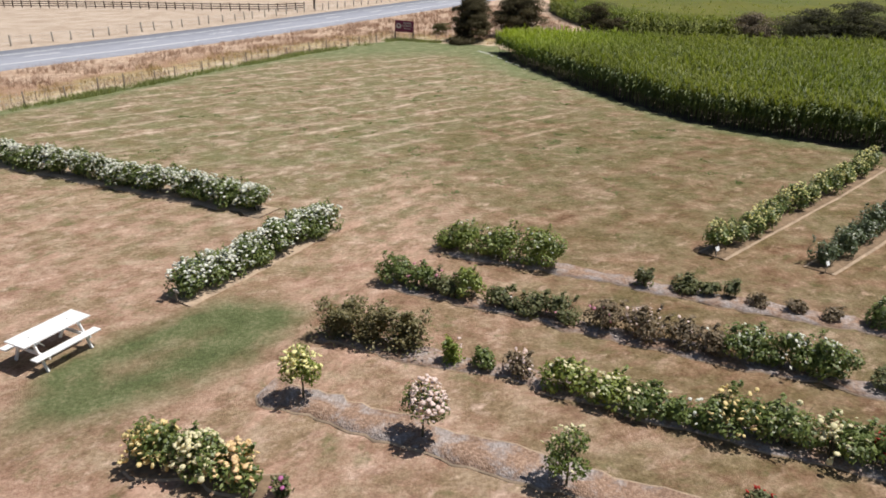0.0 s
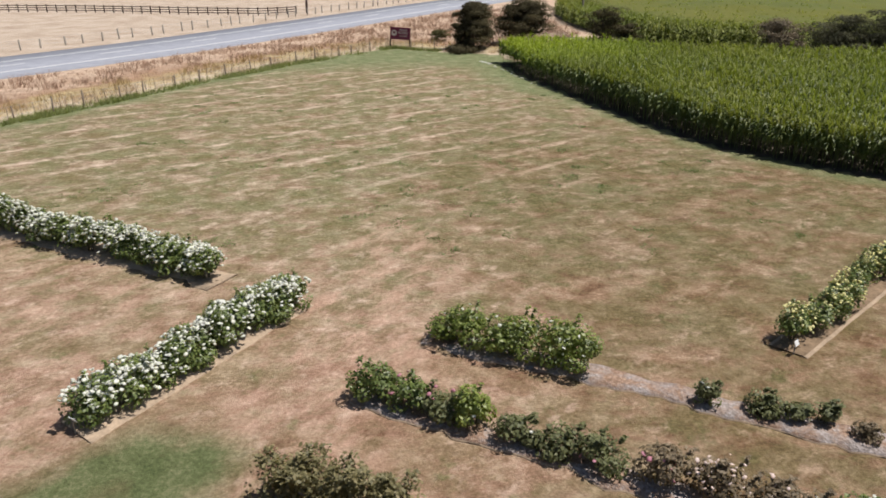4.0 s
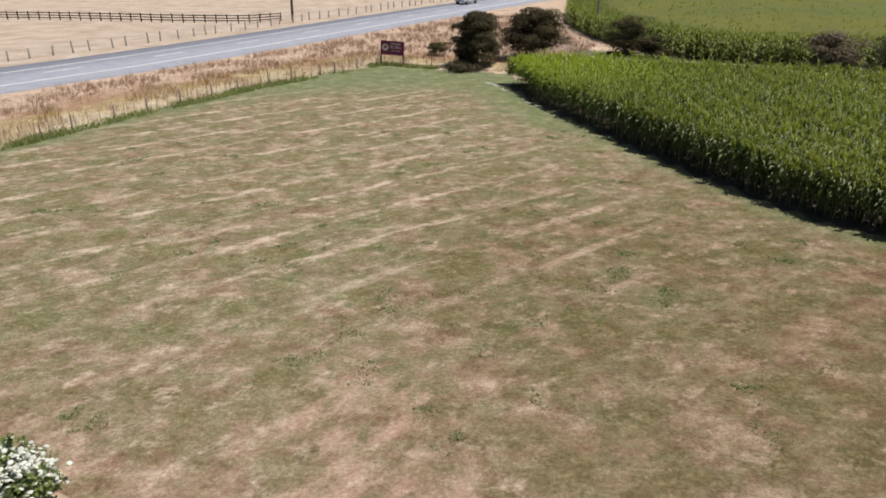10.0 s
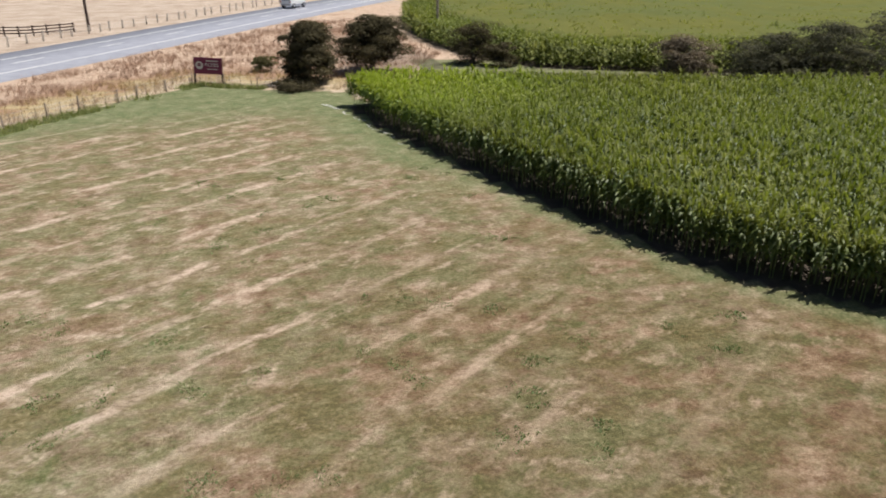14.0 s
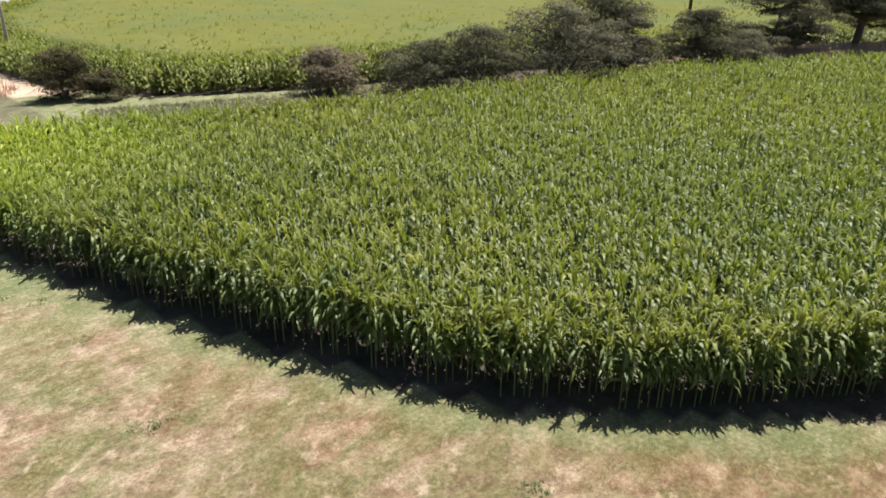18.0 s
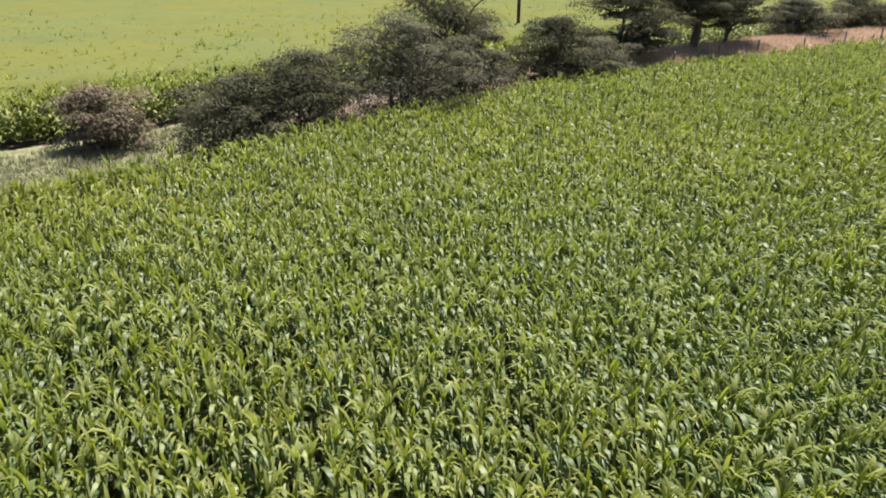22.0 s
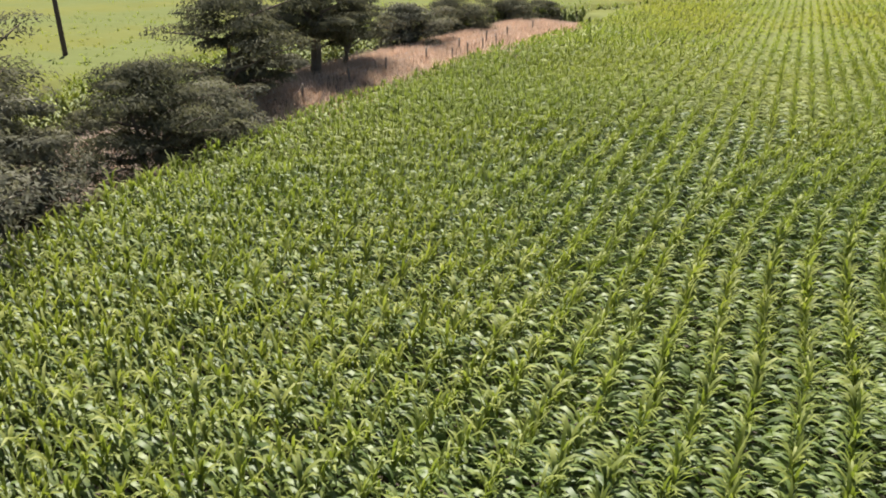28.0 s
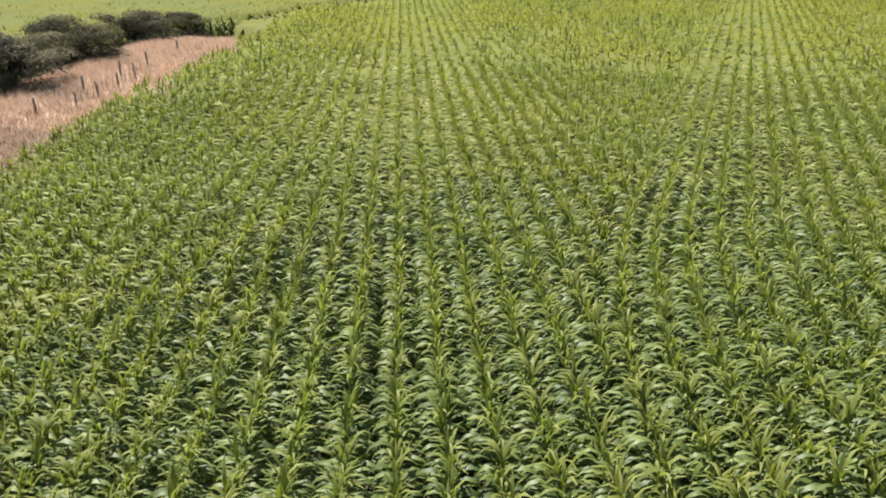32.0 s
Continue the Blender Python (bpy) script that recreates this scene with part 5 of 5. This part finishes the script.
MIDDLE_BED = [
    ("dark green bushy rose with a few blooms", -0.75, 19.85, 1.1, 0.95, 1.15, "green", "pink", 1, 0),
    ("dark green bushy rose with a few blooms", 0.05, 19.40, 1.0, 0.95, 0.95, "green", "pink", 4, 0),
    ("dark green bushy rose with a few blooms", 0.75, 19.05, 0.95, 0.9, 0.90, "mid", "pink", 3, 0),
    ("pale green leafy rose bush", 1.45, 18.75, 0.95, 0.9, 1.15, "pale", "white", 1, 0),
    ("dull green open rose bush", 2.35, 18.15, 1.0, 0.85, 0.80, "mid", "white", 1, 0),
    ("dull green open rose bush", 3.15, 17.75, 1.0, 0.85, 0.80, "mid", "white", 0, 0),
    ("dull green open rose bush", 3.85, 17.35, 1.0, 0.85, 0.90, "mid", "pink", 1, 0),
    ("twiggy bronze rose bush with pink blooms", 4.95, 16.75, 1.05, 0.95, 1.05, "dry", "pink", 4, 0),
    ("twiggy bronze rose bush with pink blooms", 5.80, 16.35, 1.10, 0.95, 1.10, "dry", "blush", 14, 0),
    ("faded brown rose bush past flowering", 6.60, 15.90, 1.10, 0.95, 0.92, "dry", "blush", 5, 0),
    ("faded brown rose bush past flowering", 7.30, 15.50, 1.00, 0.95, 0.85, "dry", "white", 1, 0),
    ("green rose bush with white flower clusters", 8.05, 15.15, 1.2, 1.0, 1.15, "green", "white", 12, 0),
    ("green rose bush with white flower clusters", 8.90, 14.75, 1.2, 1.0, 1.20, "green", "white", 14, 0),
    ("green rose bush with white flower clusters", 9.75, 14.35, 1.2, 1.0, 1.15, "green", "white", 10, 0),
    ("green rose bush beside the mulch", 10.95, 13.75, 0.9, 0.8, 0.7, "mid", "white", 0, 0)]
BACK_BED = [
    ("bushy bright green rose with few white blooms", 1.36, 22.13, 1.62, 1.25, 1.28, "leafy", "white", 3, 0),
    ("bushy bright green rose with few white blooms", 2.62, 21.55, 1.60, 1.25, 1.45, "leafy", "white", 3, 0),
    ("bushy bright green rose with few white blooms", 3.86, 20.94, 1.62, 1.3, 1.48, "leafy", "white", 4, 0),
    ("small green rose bush with one bloom", 6.72, 19.30, 0.62, 0.55, 0.72, "mid", "white", 2, 0),
    ("small green rose bush", 7.85, 18.95, 0.85, 0.7, 0.66, "mid", "white", 0, 0),
    ("small green rose bush", 8.45, 18.72, 0.75, 0.6, 0.50, "mid", "white", 0, 0),
    ("small green rose bush", 8.98, 18.58, 0.62, 0.55, 0.66, "mid", "white", 0, 0),
    ("stunted dry rose bush in mulch", 9.60, 18.00, 0.65, 0.6, 0.42, "dry", "white", 0, 0),
    ("stunted dry rose bush in mulch", 10.50, 17.58, 0.65, 0.6, 0.45, "dry", "white", 0, 0),
    ("stunted dry rose bush in mulch", 11.35, 17.10, 0.65, 0.6, 0.45, "dry", "white", 0, 0),
    ("dark green rose bush at the bed's end", 12.50, 16.60, 0.95, 0.85, 1.0, "green", "white", 1, 0)]
CORNER_BED = [
    ("yellow and apricot rose bush in full bloom", -5.20, 11.62, 1.15, 1.0, 1.25, "green", "yellow", 34, 0),
    ("yellow and apricot rose bush in full bloom", -4.25, 11.35, 1.15, 1.0, 1.15, "green", "cream", 70, 0),
    ("yellow and apricot rose bush in full bloom", -3.50, 11.12, 0.95, 0.9, 1.0, "green", "apricot", 34, 0),
    ("low sparse plant with pink flowers", -2.60, 10.75, 0.42, 0.4, 0.5, "mid", "magenta", 2, 1),
    ("low plant with red flowers", 6.20, 10.15, 0.5, 0.45, 0.4, "mid", "red", 5, 0)]
LEAF = {"bronze": leafy("bronze_green_leaf", (0.105, 0.096, 0.044), (0.190, 0.172, 0.082), (0.320, 0.270, 0.150), 0.55, 0.35, 0.22, 0.9), "green": ROSE_LEAF, "pale": ROSE_LEAF_PALE, "mid": leafy("dull_rose_leaf", (0.072, 0.086, 0.036), (0.140, 0.152, 0.066), (0.235, 0.238, 0.115), 0.55, 0.35, 0.22, 0.9), "dry": ROSE_LEAF_DRY, "leafy": leafy("fresh_rose_leaf", (0.075, 0.112, 0.022), (0.165, 0.210, 0.046), (0.290, 0.325, 0.090), 0.45, 0.5, 0.26, 0.9)}
for k, (lab, x, y, w, d, h, lf, bl, nf, upr) in enumerate(FRONT_BED + MIDDLE_BED + BACK_BED + CORNER_BED):
    w, d, h = w * 1.06, d * 1.06, h * 0.82
    n = int(1450 * (w * d * h) ** 0.66)
    if lf == "dry":
        n = int(n * 0.7)
    rose(lab, x, y, -27 + rng.normal(0, 10), "rose beds", rose_meshes(600 + k, w, d, h, LEAF[lf], bl, int(nf * (3.6 if bl in ("yellow", "cream", "apricot") else 2.8)), n, 0.050, 0.058 if bl in ("yellow", "apricot", "cream") else 0.046, bool(upr), single=True))

for k, (x, y, bl, nf, crown, lab) in enumerate([(-2.66, 13.84, "lemon", 110, 0.46, "standard rose tree with a round head of lemon blooms"), (0.03, 12.35, "blush", 260, 0.52, "standard rose tree covered in blush pink blooms"), (2.75, 10.80, "cream", 22, 0.48, "leafy green standard rose tree with few cream blooms")]):
    r = np.random.default_rng(700 + k)
    t = thing("standard_rose", lab, "rose tree", "standard roses", at=pose(x, y, 0))
    part("trunk", tubes("standard_trunk", [[((0, 0, -0.05), 0.03), ((0.02, 0.01, 0.35), 0.022), ((0, 0, 0.68), 0.02)]], STEM, 7), t)
    limbs = [[((0, 0, 0.62), 0.014), (Vector((math.cos(a) * 0.2, math.sin(a) * 0.2, 0.95)), 0.01), (Vector((math.cos(a) * 0.36, math.sin(a) * 0.36, 1.2)), 0.005)] for a in (0.3, 1.6, 2.9, 4.2, 5.4)]
    part("branch_frame", tubes("standard_branches", limbs, STEM, 4), t)
    p, v = shell(r, 1150, crown * 2.0, crown * 2.0, 1.0, 10, 0.02, 0.4)
    p[:, 2] = p[:, 2] * 0.95 + 0.38
    V, Q = leaf_cards(r, p, 0.042, 0.3)
    part("foliage", mesh_np("standard_foliage", V, Q, ROSE_LEAF_PALE if k == 0 else ROSE_LEAF), t)
    p, v = shell(r, nf * 2, crown * 2.0, crown * 2.0, 1.0, 10, 0.02, 0.98)
    p[:, 2] = p[:, 2] * 0.95 + 0.38
    o = np.argsort(-v[:, 2] - r.uniform(0, 1.5, len(v)))[:nf]
    add_blooms(t, bloom_poses(r, p[o] * np.array([0.95, 0.95, 1.0]) + v[o] * 0.03, 0.050), bl)


# ---- mulch beds ----
def bed(name, label, line, width, rim=0.015, fill=None):
    """A strip of grey mulch with an uneven straw rim."""
    pts = [(x, y) for x, y, _ in along(line, 0.3)] + [line[-1]]
    ob = None
    for nm, w, z, mat in ((name, width, 0.040, fill or MULCH), ("straw_rim", width + 2 * rim, 0.030, STRAW)):
        left, right = offset(pts, w / 2), offset(pts, -w / 2)
        for i in range(len(pts)):
            a, b = (0.13 * noise.noise((pts[i][0] * 2.6, pts[i][1] * 2.6, k)) + 0.16 * noise.noise((pts[i][0] * 0.8, pts[i][1] * 0.8, k)) for k in (1.0, 6.0))
            left[i], right[i] = (left[i][0] + a, left[i][1] + a), (right[i][0] + b, right[i][1] + b)
        o = part(nm, ribbon(nm, left, right, z, mat), ob)
        ob = ob or tagged(o, label, "garden bed", kind="structure")


bed("garden_bed", "grey bark mulch bed under standard roses", [(-3.65, 14.25), (3.0, 10.95), (9.0, 8.0)], 0.92, 0.05)
bed("garden_bed", "grey mulch bed between mown strips", [(-2.6, 16.8), (2.4, 14.55), (9.8, 10.6)], 0.66)
bed("garden_bed", "grey mulch bed between mown strips", [(-1.2, 19.9), (2.0, 18.25), (7.0, 15.5), (12.0, 13.0)], 0.66)
bed("garden_bed", "grey mulch bed between mown strips", [(0.5, 22.5), (5.0, 20.35), (13.0, 16.1), (15.0, 15.0)], 0.80)
bed("garden_bed", "narrow mulch bed with a straw-coloured edge", [(9.55, 21.4), (16.5, 27.25), (21.2, 31.4)], 0.78, 0.09, BED_SOIL)
bed("garden_bed", "narrow mulch bed with a straw-coloured edge", [(12.5, 20.15), (17.3, 24.0), (20.9, 27.0)], 0.78, 0.09, BED_SOIL)
bed("garden_bed", "dry edge under the white rose hedge", [(-3.2, 24.7), (-6.95, 18.75)], 1.05, 0.08, STRAW)
bed("garden_bed", "dry edge under the white rose hedge", [(-5.6, 26.0), (-19.0, 33.0), (-30.0, 38.6)], 0.9, 0.1, STRAW)
bed("garden_bed", "dry brown bed under the yellow roses", [(-5.7, 11.8), (-2.9, 10.85)], 0.6, 0.05, BED_SOIL)

for k, (x, y, turn) in enumerate([(9.72, 21.35, 40), (12.72, 20.1, 40), (-6.95, 18.72, 150)]):
    t = thing("plant_label", "small pale plant label on a stake at the bed's end", "plant label", "plant labels", at=pose(x, y, 0, rz=turn))
    part("stake", boxes("label_stake", [((0, 0, 0.14), (0.03, 0.02, 0.34))], PALE_POST), t)
    part("plate", boxes("label_plate", [((0, -0.02, 0.34), (0.2, 0.012, 0.14), Matrix.Rotation(radians(-25), 4, "X"))], WHITE), t)


# ---- picnic table ----
def picnic_table():
    t = thing("picnic_table", "white painted wooden picnic table with attached benches on the grass", "picnic table", at=pose(-9.17, 15.98, 0, rz=61.5))
    for k in range(5):
        part("top_plank", boxes("top_plank", [((0, -0.29 + 0.145 * k, 0.735), (1.85, 0.138, 0.035))], WHITE, 0.006), t)
    for s in (-1, 1):
        bench = part("bench", boxes("bench", [((0, s * 0.575, 0.435), (1.80, 0.25, 0.04))], WHITE, 0.008), t)
        for e in (-0.62, 0.62):
            lean = Matrix.Rotation(s * radians(27), 4, "X")
            part("leg", boxes("leg", [((e, s * 0.42, 0.355), (0.045, 0.09, 0.80), lean)], WHITE, 0.006), t)
        brace = Matrix.Rotation(s * radians(38), 4, "Y")
        part("brace", boxes("brace", [((s * 0.38, 0, 0.56), (0.04, 0.07, 0.52), brace)], WHITE, 0.005), t)
    for e in (-0.57, 0.57):
        part("bench_bearer", boxes("bench_bearer", [((e, 0, 0.395), (0.045, 1.42, 0.09))], WHITE, 0.006), t)
        part("top_bearer", boxes("top_bearer", [((e, 0, 0.69), (0.045, 0.66, 0.07))], WHITE, 0.006), t)


picnic_table()


# ---- fences ----
def wire_fence(label, line, step, post_h, post_r, mat, wires=(0.3, 0.55, 0.8), batten=0.0):
    f = thing("wire_fence", label, "fence")
    post = tubes("fence_post", [[((0, 0, -0.1), post_r * 1.1), ((0, 0, post_h), post_r)]], mat, 6)
    for x, y, a in along(line, step):
        ob = part("post", post, f)
        slip = rng.normal(0, 0.12) * step
        x, y = x + slip * math.cos(a), y + slip * math.sin(a)
        ob.matrix_basis = pose(x, y, float(bank(np.array(x), np.array(y))), rng.normal(0, 2), rng.normal(0, 2), rng.uniform(0, 360)) @ Matrix.Diagonal((1, 1, rng.uniform(0.88, 1.12), 1))
    if batten:
        stick = boxes("fence_batten", [((0, 0, post_h * 0.47), (0.024, 0.02, post_h * 0.80))], mat)
        for x, y, a in along(line, batten, batten * 0.6):
            part("batten", stick, f).matrix_basis = pose(x, y, 0.04 + float(bank(np.array(x), np.array(y))), rng.normal(0, 3), rng.normal(0, 3), math.degrees(a))
    for z in wires:
        part("wire", tubes("fence_wire", [[((x, y, z + float(bank(np.array(x), np.array(y)))), 0.006) for x, y in line]], WIRE, 4), f)


wire_fence("weathered post and wire fence between lawn and roadside grass", LAWN_FENCE, 2.4, 0.9, 0.05, POST, batten=0.8)
wire_fence("weathered batten fence across the lawn's far end", END_FENCE[:3] + [(3.5, 74.2)], 2.2, 0.9, 0.04, POST, batten=0.8)
FAR_WIRE = offset(ROAD_NEAR, ROAD_W + 3.3)
wire_fence("grey post and wire fence beyond the road", [p for p in FAR_WIRE if -48 < p[0] < 40], 2.0, 0.95, 0.085, PALE_POST, wires=(0.35, 0.65, 0.88))


def rail_fence(line, step):
    f = thing("rail_fence", "dark stained timber post and rail fence across the paddock", "fence")
    post = boxes("rail_post", [((0, 0, 0.5), (0.12, 0.12, 1.15))], DARK_POST, 0.01)
    pts = along(line, step)
    for x, y, a in pts:
        part("post", post, f).matrix_basis = pose(x, y, 0, 0, 0, math.degrees(a))
    for (x, y, a), (x2, y2, _) in zip(pts, pts[1:]):
        n = math.hypot(x2 - x, y2 - y)
        for z in (0.32, 0.62, 0.92):
            part("rail", boxes("rail", [((n / 2, -0.09, z), (n + 0.02, 0.045, 0.11))], DARK_POST), f).matrix_basis = pose(x, y, 0, 0, 0, math.degrees(math.atan2(y2 - y, x2 - x)))


rail_fence([(-90.0, 119.5), (-53.9, 115.2), (-46.5, 114.5), (-38.8, 113.0), (-30.8, 111.0), (-20.4, 109.5), (-15.4, 113.2)], 1.42)
wire_fence("leaning grey fence posts in dry grass below the hedgerow", [(x, y) for x, y in offset(CORN_NORTH, 4.6) if 58 < x < 106], 5.2, 0.95, 0.075, POST, wires=(0.5, 0.85))
wire_fence("close-set batten panel in the bank fence", [(84.0, 44.2), (92.5, 39.6)], 2.8, 0.95, 0.06, POST, wires=(0.4, 0.9), batten=0.7)

for lab, x, y, r0, mat in (("brown timber power pole beside the road", -15.1, 113.2, 0.17, DARK_POST), ("grey concrete power pole by the maize", 20.7, 98.4, 0.14, PALE_POST), ("dark timber power pole in the far maize", 77.6, 71.3, 0.19, DARK_POST)):
    t = thing("power_pole", lab, "power pole", "power poles", at=pose(x, y, 0))
    part("shaft", tubes("pole_shaft", [[((0, 0, -0.5), r0), ((0, 0, 4), r0 * 0.88), ((0, 0, 9.5), r0 * 0.7)]], mat, 10), t)


# ---- sign ----
def road_sign():
    t = thing("farm_sign", "maroon farm sign board on two posts with a pale round emblem", "sign", at=pose(-1.32, 76.85, 0, ry=3.0, rz=-13))
    for s in (-0.93, 0.93):
        part("post", boxes("sign_post", [((s, 0.06, 0.93), (0.09, 0.09, 2.06))], DARK_POST, 0.008), t)
    board = part("board", boxes("sign_board", [((0, 0, 1.40), (1.90, 0.045, 1.12))], MAROON, 0.008), t)
    bm = bmesh.new()
    bmesh.ops.create_circle(bm, cap_ends=True, segments=28, radius=0.27, matrix=Matrix.Translation((-0.58, -0.028, 1.42)) @ Matrix.Rotation(radians(90), 4, "X"))
    me = bpy.data.meshes.new("emblem")
    bm.to_mesh(me)
    bm.free()
    me.materials.append(SIGN_INK)
    part("emblem", me, board, "pale round emblem")
    bm = bmesh.new()
    bmesh.ops.create_circle(bm, cap_ends=True, segments=20, radius=0.12, matrix=Matrix.Translation((-0.58, -0.033, 1.46)) @ Matrix.Rotation(radians(90), 4, "X"))
    me = bpy.data.meshes.new("emblem_heart")
    bm.to_mesh(me)
    bm.free()
    me.materials.append(MAROON)
    part("emblem_heart", me, board)
    letters = bpy.data.curves.new("sign_word", "FONT")
    letters.body, letters.size, letters.align_x, letters.align_y, letters.extrude = "ROSES", 0.34, "CENTER", "CENTER", 0.004
    holder = new("sign_word", letters)
    me = bpy.data.meshes.new_from_object(holder.evaluated_get(bpy.context.evaluated_depsgraph_get()))
    bpy.data.objects.remove(holder)
    me.transform(pose(0.28, -0.028, 1.46, rx=90))
    me.materials.clear()
    me.materials.append(SIGN_INK)
    part("sign_word", me, board, "pale capital letters")
    for x, z, w, h in ((0.28, 1.74, 0.8, 0.07), (0.12, 1.18, 0.30, 0.05), (0.50, 1.18, 0.30, 0.05)):
        part("lettering_bar", boxes("lettering_bar", [((x, -0.026, z), (w, 0.008, h))], SIGN_INK), board)


road_sign()


# ---- car ----
def hull(name, sections, mat, bevel=0.0):
    """A lofted body: sections along x, each (x, list of (y, z)) over half the width, mirrored."""
    V, F = [], []
    n = None
    for x, half in sections:
        ring = [(x, y, z) for y, z in half] + [(x, -y, z) for y, z in reversed(half)]
        n = len(ring)
        V += ring
    for i in range(len(sections) - 1):
        for k in range(n):
            a, b = i * n + k, i * n + (k + 1) % n
            F.append((a, b, b + n, a + n))
    me = bpy.data.meshes.new(name)
    me.from_pydata(V, [], F + [tuple(range(n))[::-1], tuple(range(len(V) - n, len(V)))])
    bm = bmesh.new()
    bm.from_mesh(me)
    bmesh.ops.recalc_face_normals(bm, faces=bm.faces[:])
    if bevel:
        bmesh.ops.bevel(bm, geom=bm.edges[:], offset=bevel, segments=1, affect="EDGES")
    bm.to_mesh(me)
    bm.free()
    me.materials.append(mat)
    return me


CAR_AT = (8.8, 137.6)


def utility_car():
    t = thing("white_utility_car", "white utility car with a canopy and roof rack", "car", at=pose(*CAR_AT, 0.07, rz=58))
    lower = lambda w, z0, z1: [(w * 0.92, z0), (w, z0 + 0.18), (w, z1 - 0.1), (w * 0.95, z1)]
    body = part("body", hull("car_body", [(-2.4, lower(0.86, 0.5, 1.05)), (-2.2, lower(0.9, 0.42, 1.1)), (0.9, lower(0.91, 0.40, 1.12)), (1.9, lower(0.88, 0.42, 1.05)), (2.3, lower(0.78, 0.45, 0.92))], CAR_PAINT, 0.02), t)
    cab = lambda w, z: [(w, 1.05), (w * 0.86, z - 0.06), (w * 0.78, z)]
    part("cabin", hull("car_cabin", [(-2.3, cab(0.86, 1.72)), (-2.1, cab(0.88, 1.80)), (0.25, cab(0.88, 1.80)), (0.55, cab(0.87, 1.70)), (1.15, cab(0.84, 1.12))], CAR_PAINT, 0.015), t)
    for s in (-1, 1):
        for x0, x1 in ((-2.0, -1.05), (-0.95, -0.25), (-0.15, 0.55)):
            part("side_window", boxes("side_window", [(((x0 + x1) / 2, s * 0.845, 1.42), (x1 - x0, 0.03, 0.36), Matrix.Rotation(s * radians(11), 4, "X"))], CAR_DARK), t)
        part("tail_lamp", boxes("tail_lamp", [((-2.41, s * 0.78, 0.98), (0.06, 0.14, 0.3))], LAMP_RED, 0.01), t)
        part("headlamp", boxes("headlamp", [((2.2, s * 0.66, 0.85), (0.18, 0.26, 0.14))], LAMP_CLEAR, 0.02), t)
        part("roof_rail", boxes("roof_rail", [((-0.9, s * 0.62, 1.86), (2.3, 0.04, 0.04))], ALLOY), t)
        part("door_mirror", boxes("door_mirror", [((0.75, s * 1.0, 1.18), (0.1, 0.18, 0.14))], CAR_PAINT, 0.02), t)
        for x in (-1.5, 1.45):
            wheel = part("wheel", tubes("wheel_tyre", [[((x, s * 0.70, 0.36), 0.36), ((x, s * 0.93, 0.36), 0.36)]], RUBBER, 20), t)
            part("rim", tubes("wheel_rim", [[((x, s * 0.72, 0.36), 0.22), ((x, s * 0.945, 0.36), 0.21)]], ALLOY, 14), wheel)
    part("rear_window", boxes("rear_window", [((-2.31, 0, 1.42), (0.04, 1.3, 0.40), Matrix.Rotation(radians(12), 4, "Y"))], CAR_DARK), t)
    part("windscreen", boxes("windscreen", [((0.88, 0, 1.42), (0.03, 1.35, 0.66), Matrix.Rotation(radians(-46), 4, "Y"))], CAR_DARK), t)
    part("bumper", boxes("bumper", [((-2.45, 0, 0.55), (0.12, 1.6, 0.2))], ALLOY, 0.02), t)
    for x in (-1.7, -0.2):
        part("rack_bar", boxes("rack_bar", [((x, 0, 1.89), (0.06, 1.3, 0.04))], ALLOY), t)


utility_car()

# a thin broken line of pale gravel beside the maize
gp = np.concatenate([strip_pts([(5.9, 69.0), (6.4, 67.6), (6.55, 66.6)], -0.20, 0.20, 230), strip_pts([(6.55, 66.6), (7.2, 65.0), (8.0, 61.4), (8.7, 58.4)], -0.12, 0.12, 330)])
broken = np.array([noise.noise((x * 0.9, y * 0.9, 21.0)) for x, y in gp[:, :2]])
gp = gp[(broken > 0.02) | (gp[:, 1] > 67.2)]
gp[:, 0] += 0.12 * np.sin(gp[:, 1] * 1.9)
n = len(gp)
tet = np.array([(0.5, 0, 0), (-0.3, 0.45, 0), (-0.3, -0.45, 0), (0, 0, 0.35)])
V = gp[:, None] + tet[None] * rng.uniform(0.03, 0.07, n)[:, None, None]
V[..., 2] += 0.015
o = (np.arange(n) * 4)[:, None]
F = np.concatenate([o + np.array([[0, 1, 3]]), o + np.array([[1, 2, 3]]), o + np.array([[2, 0, 3]])])
tagged(part("gravel", mesh_np("gravel", V, F, PALE_STONE)), "thin line of pale gravel beside the maize", "gravel", kind="stuff")
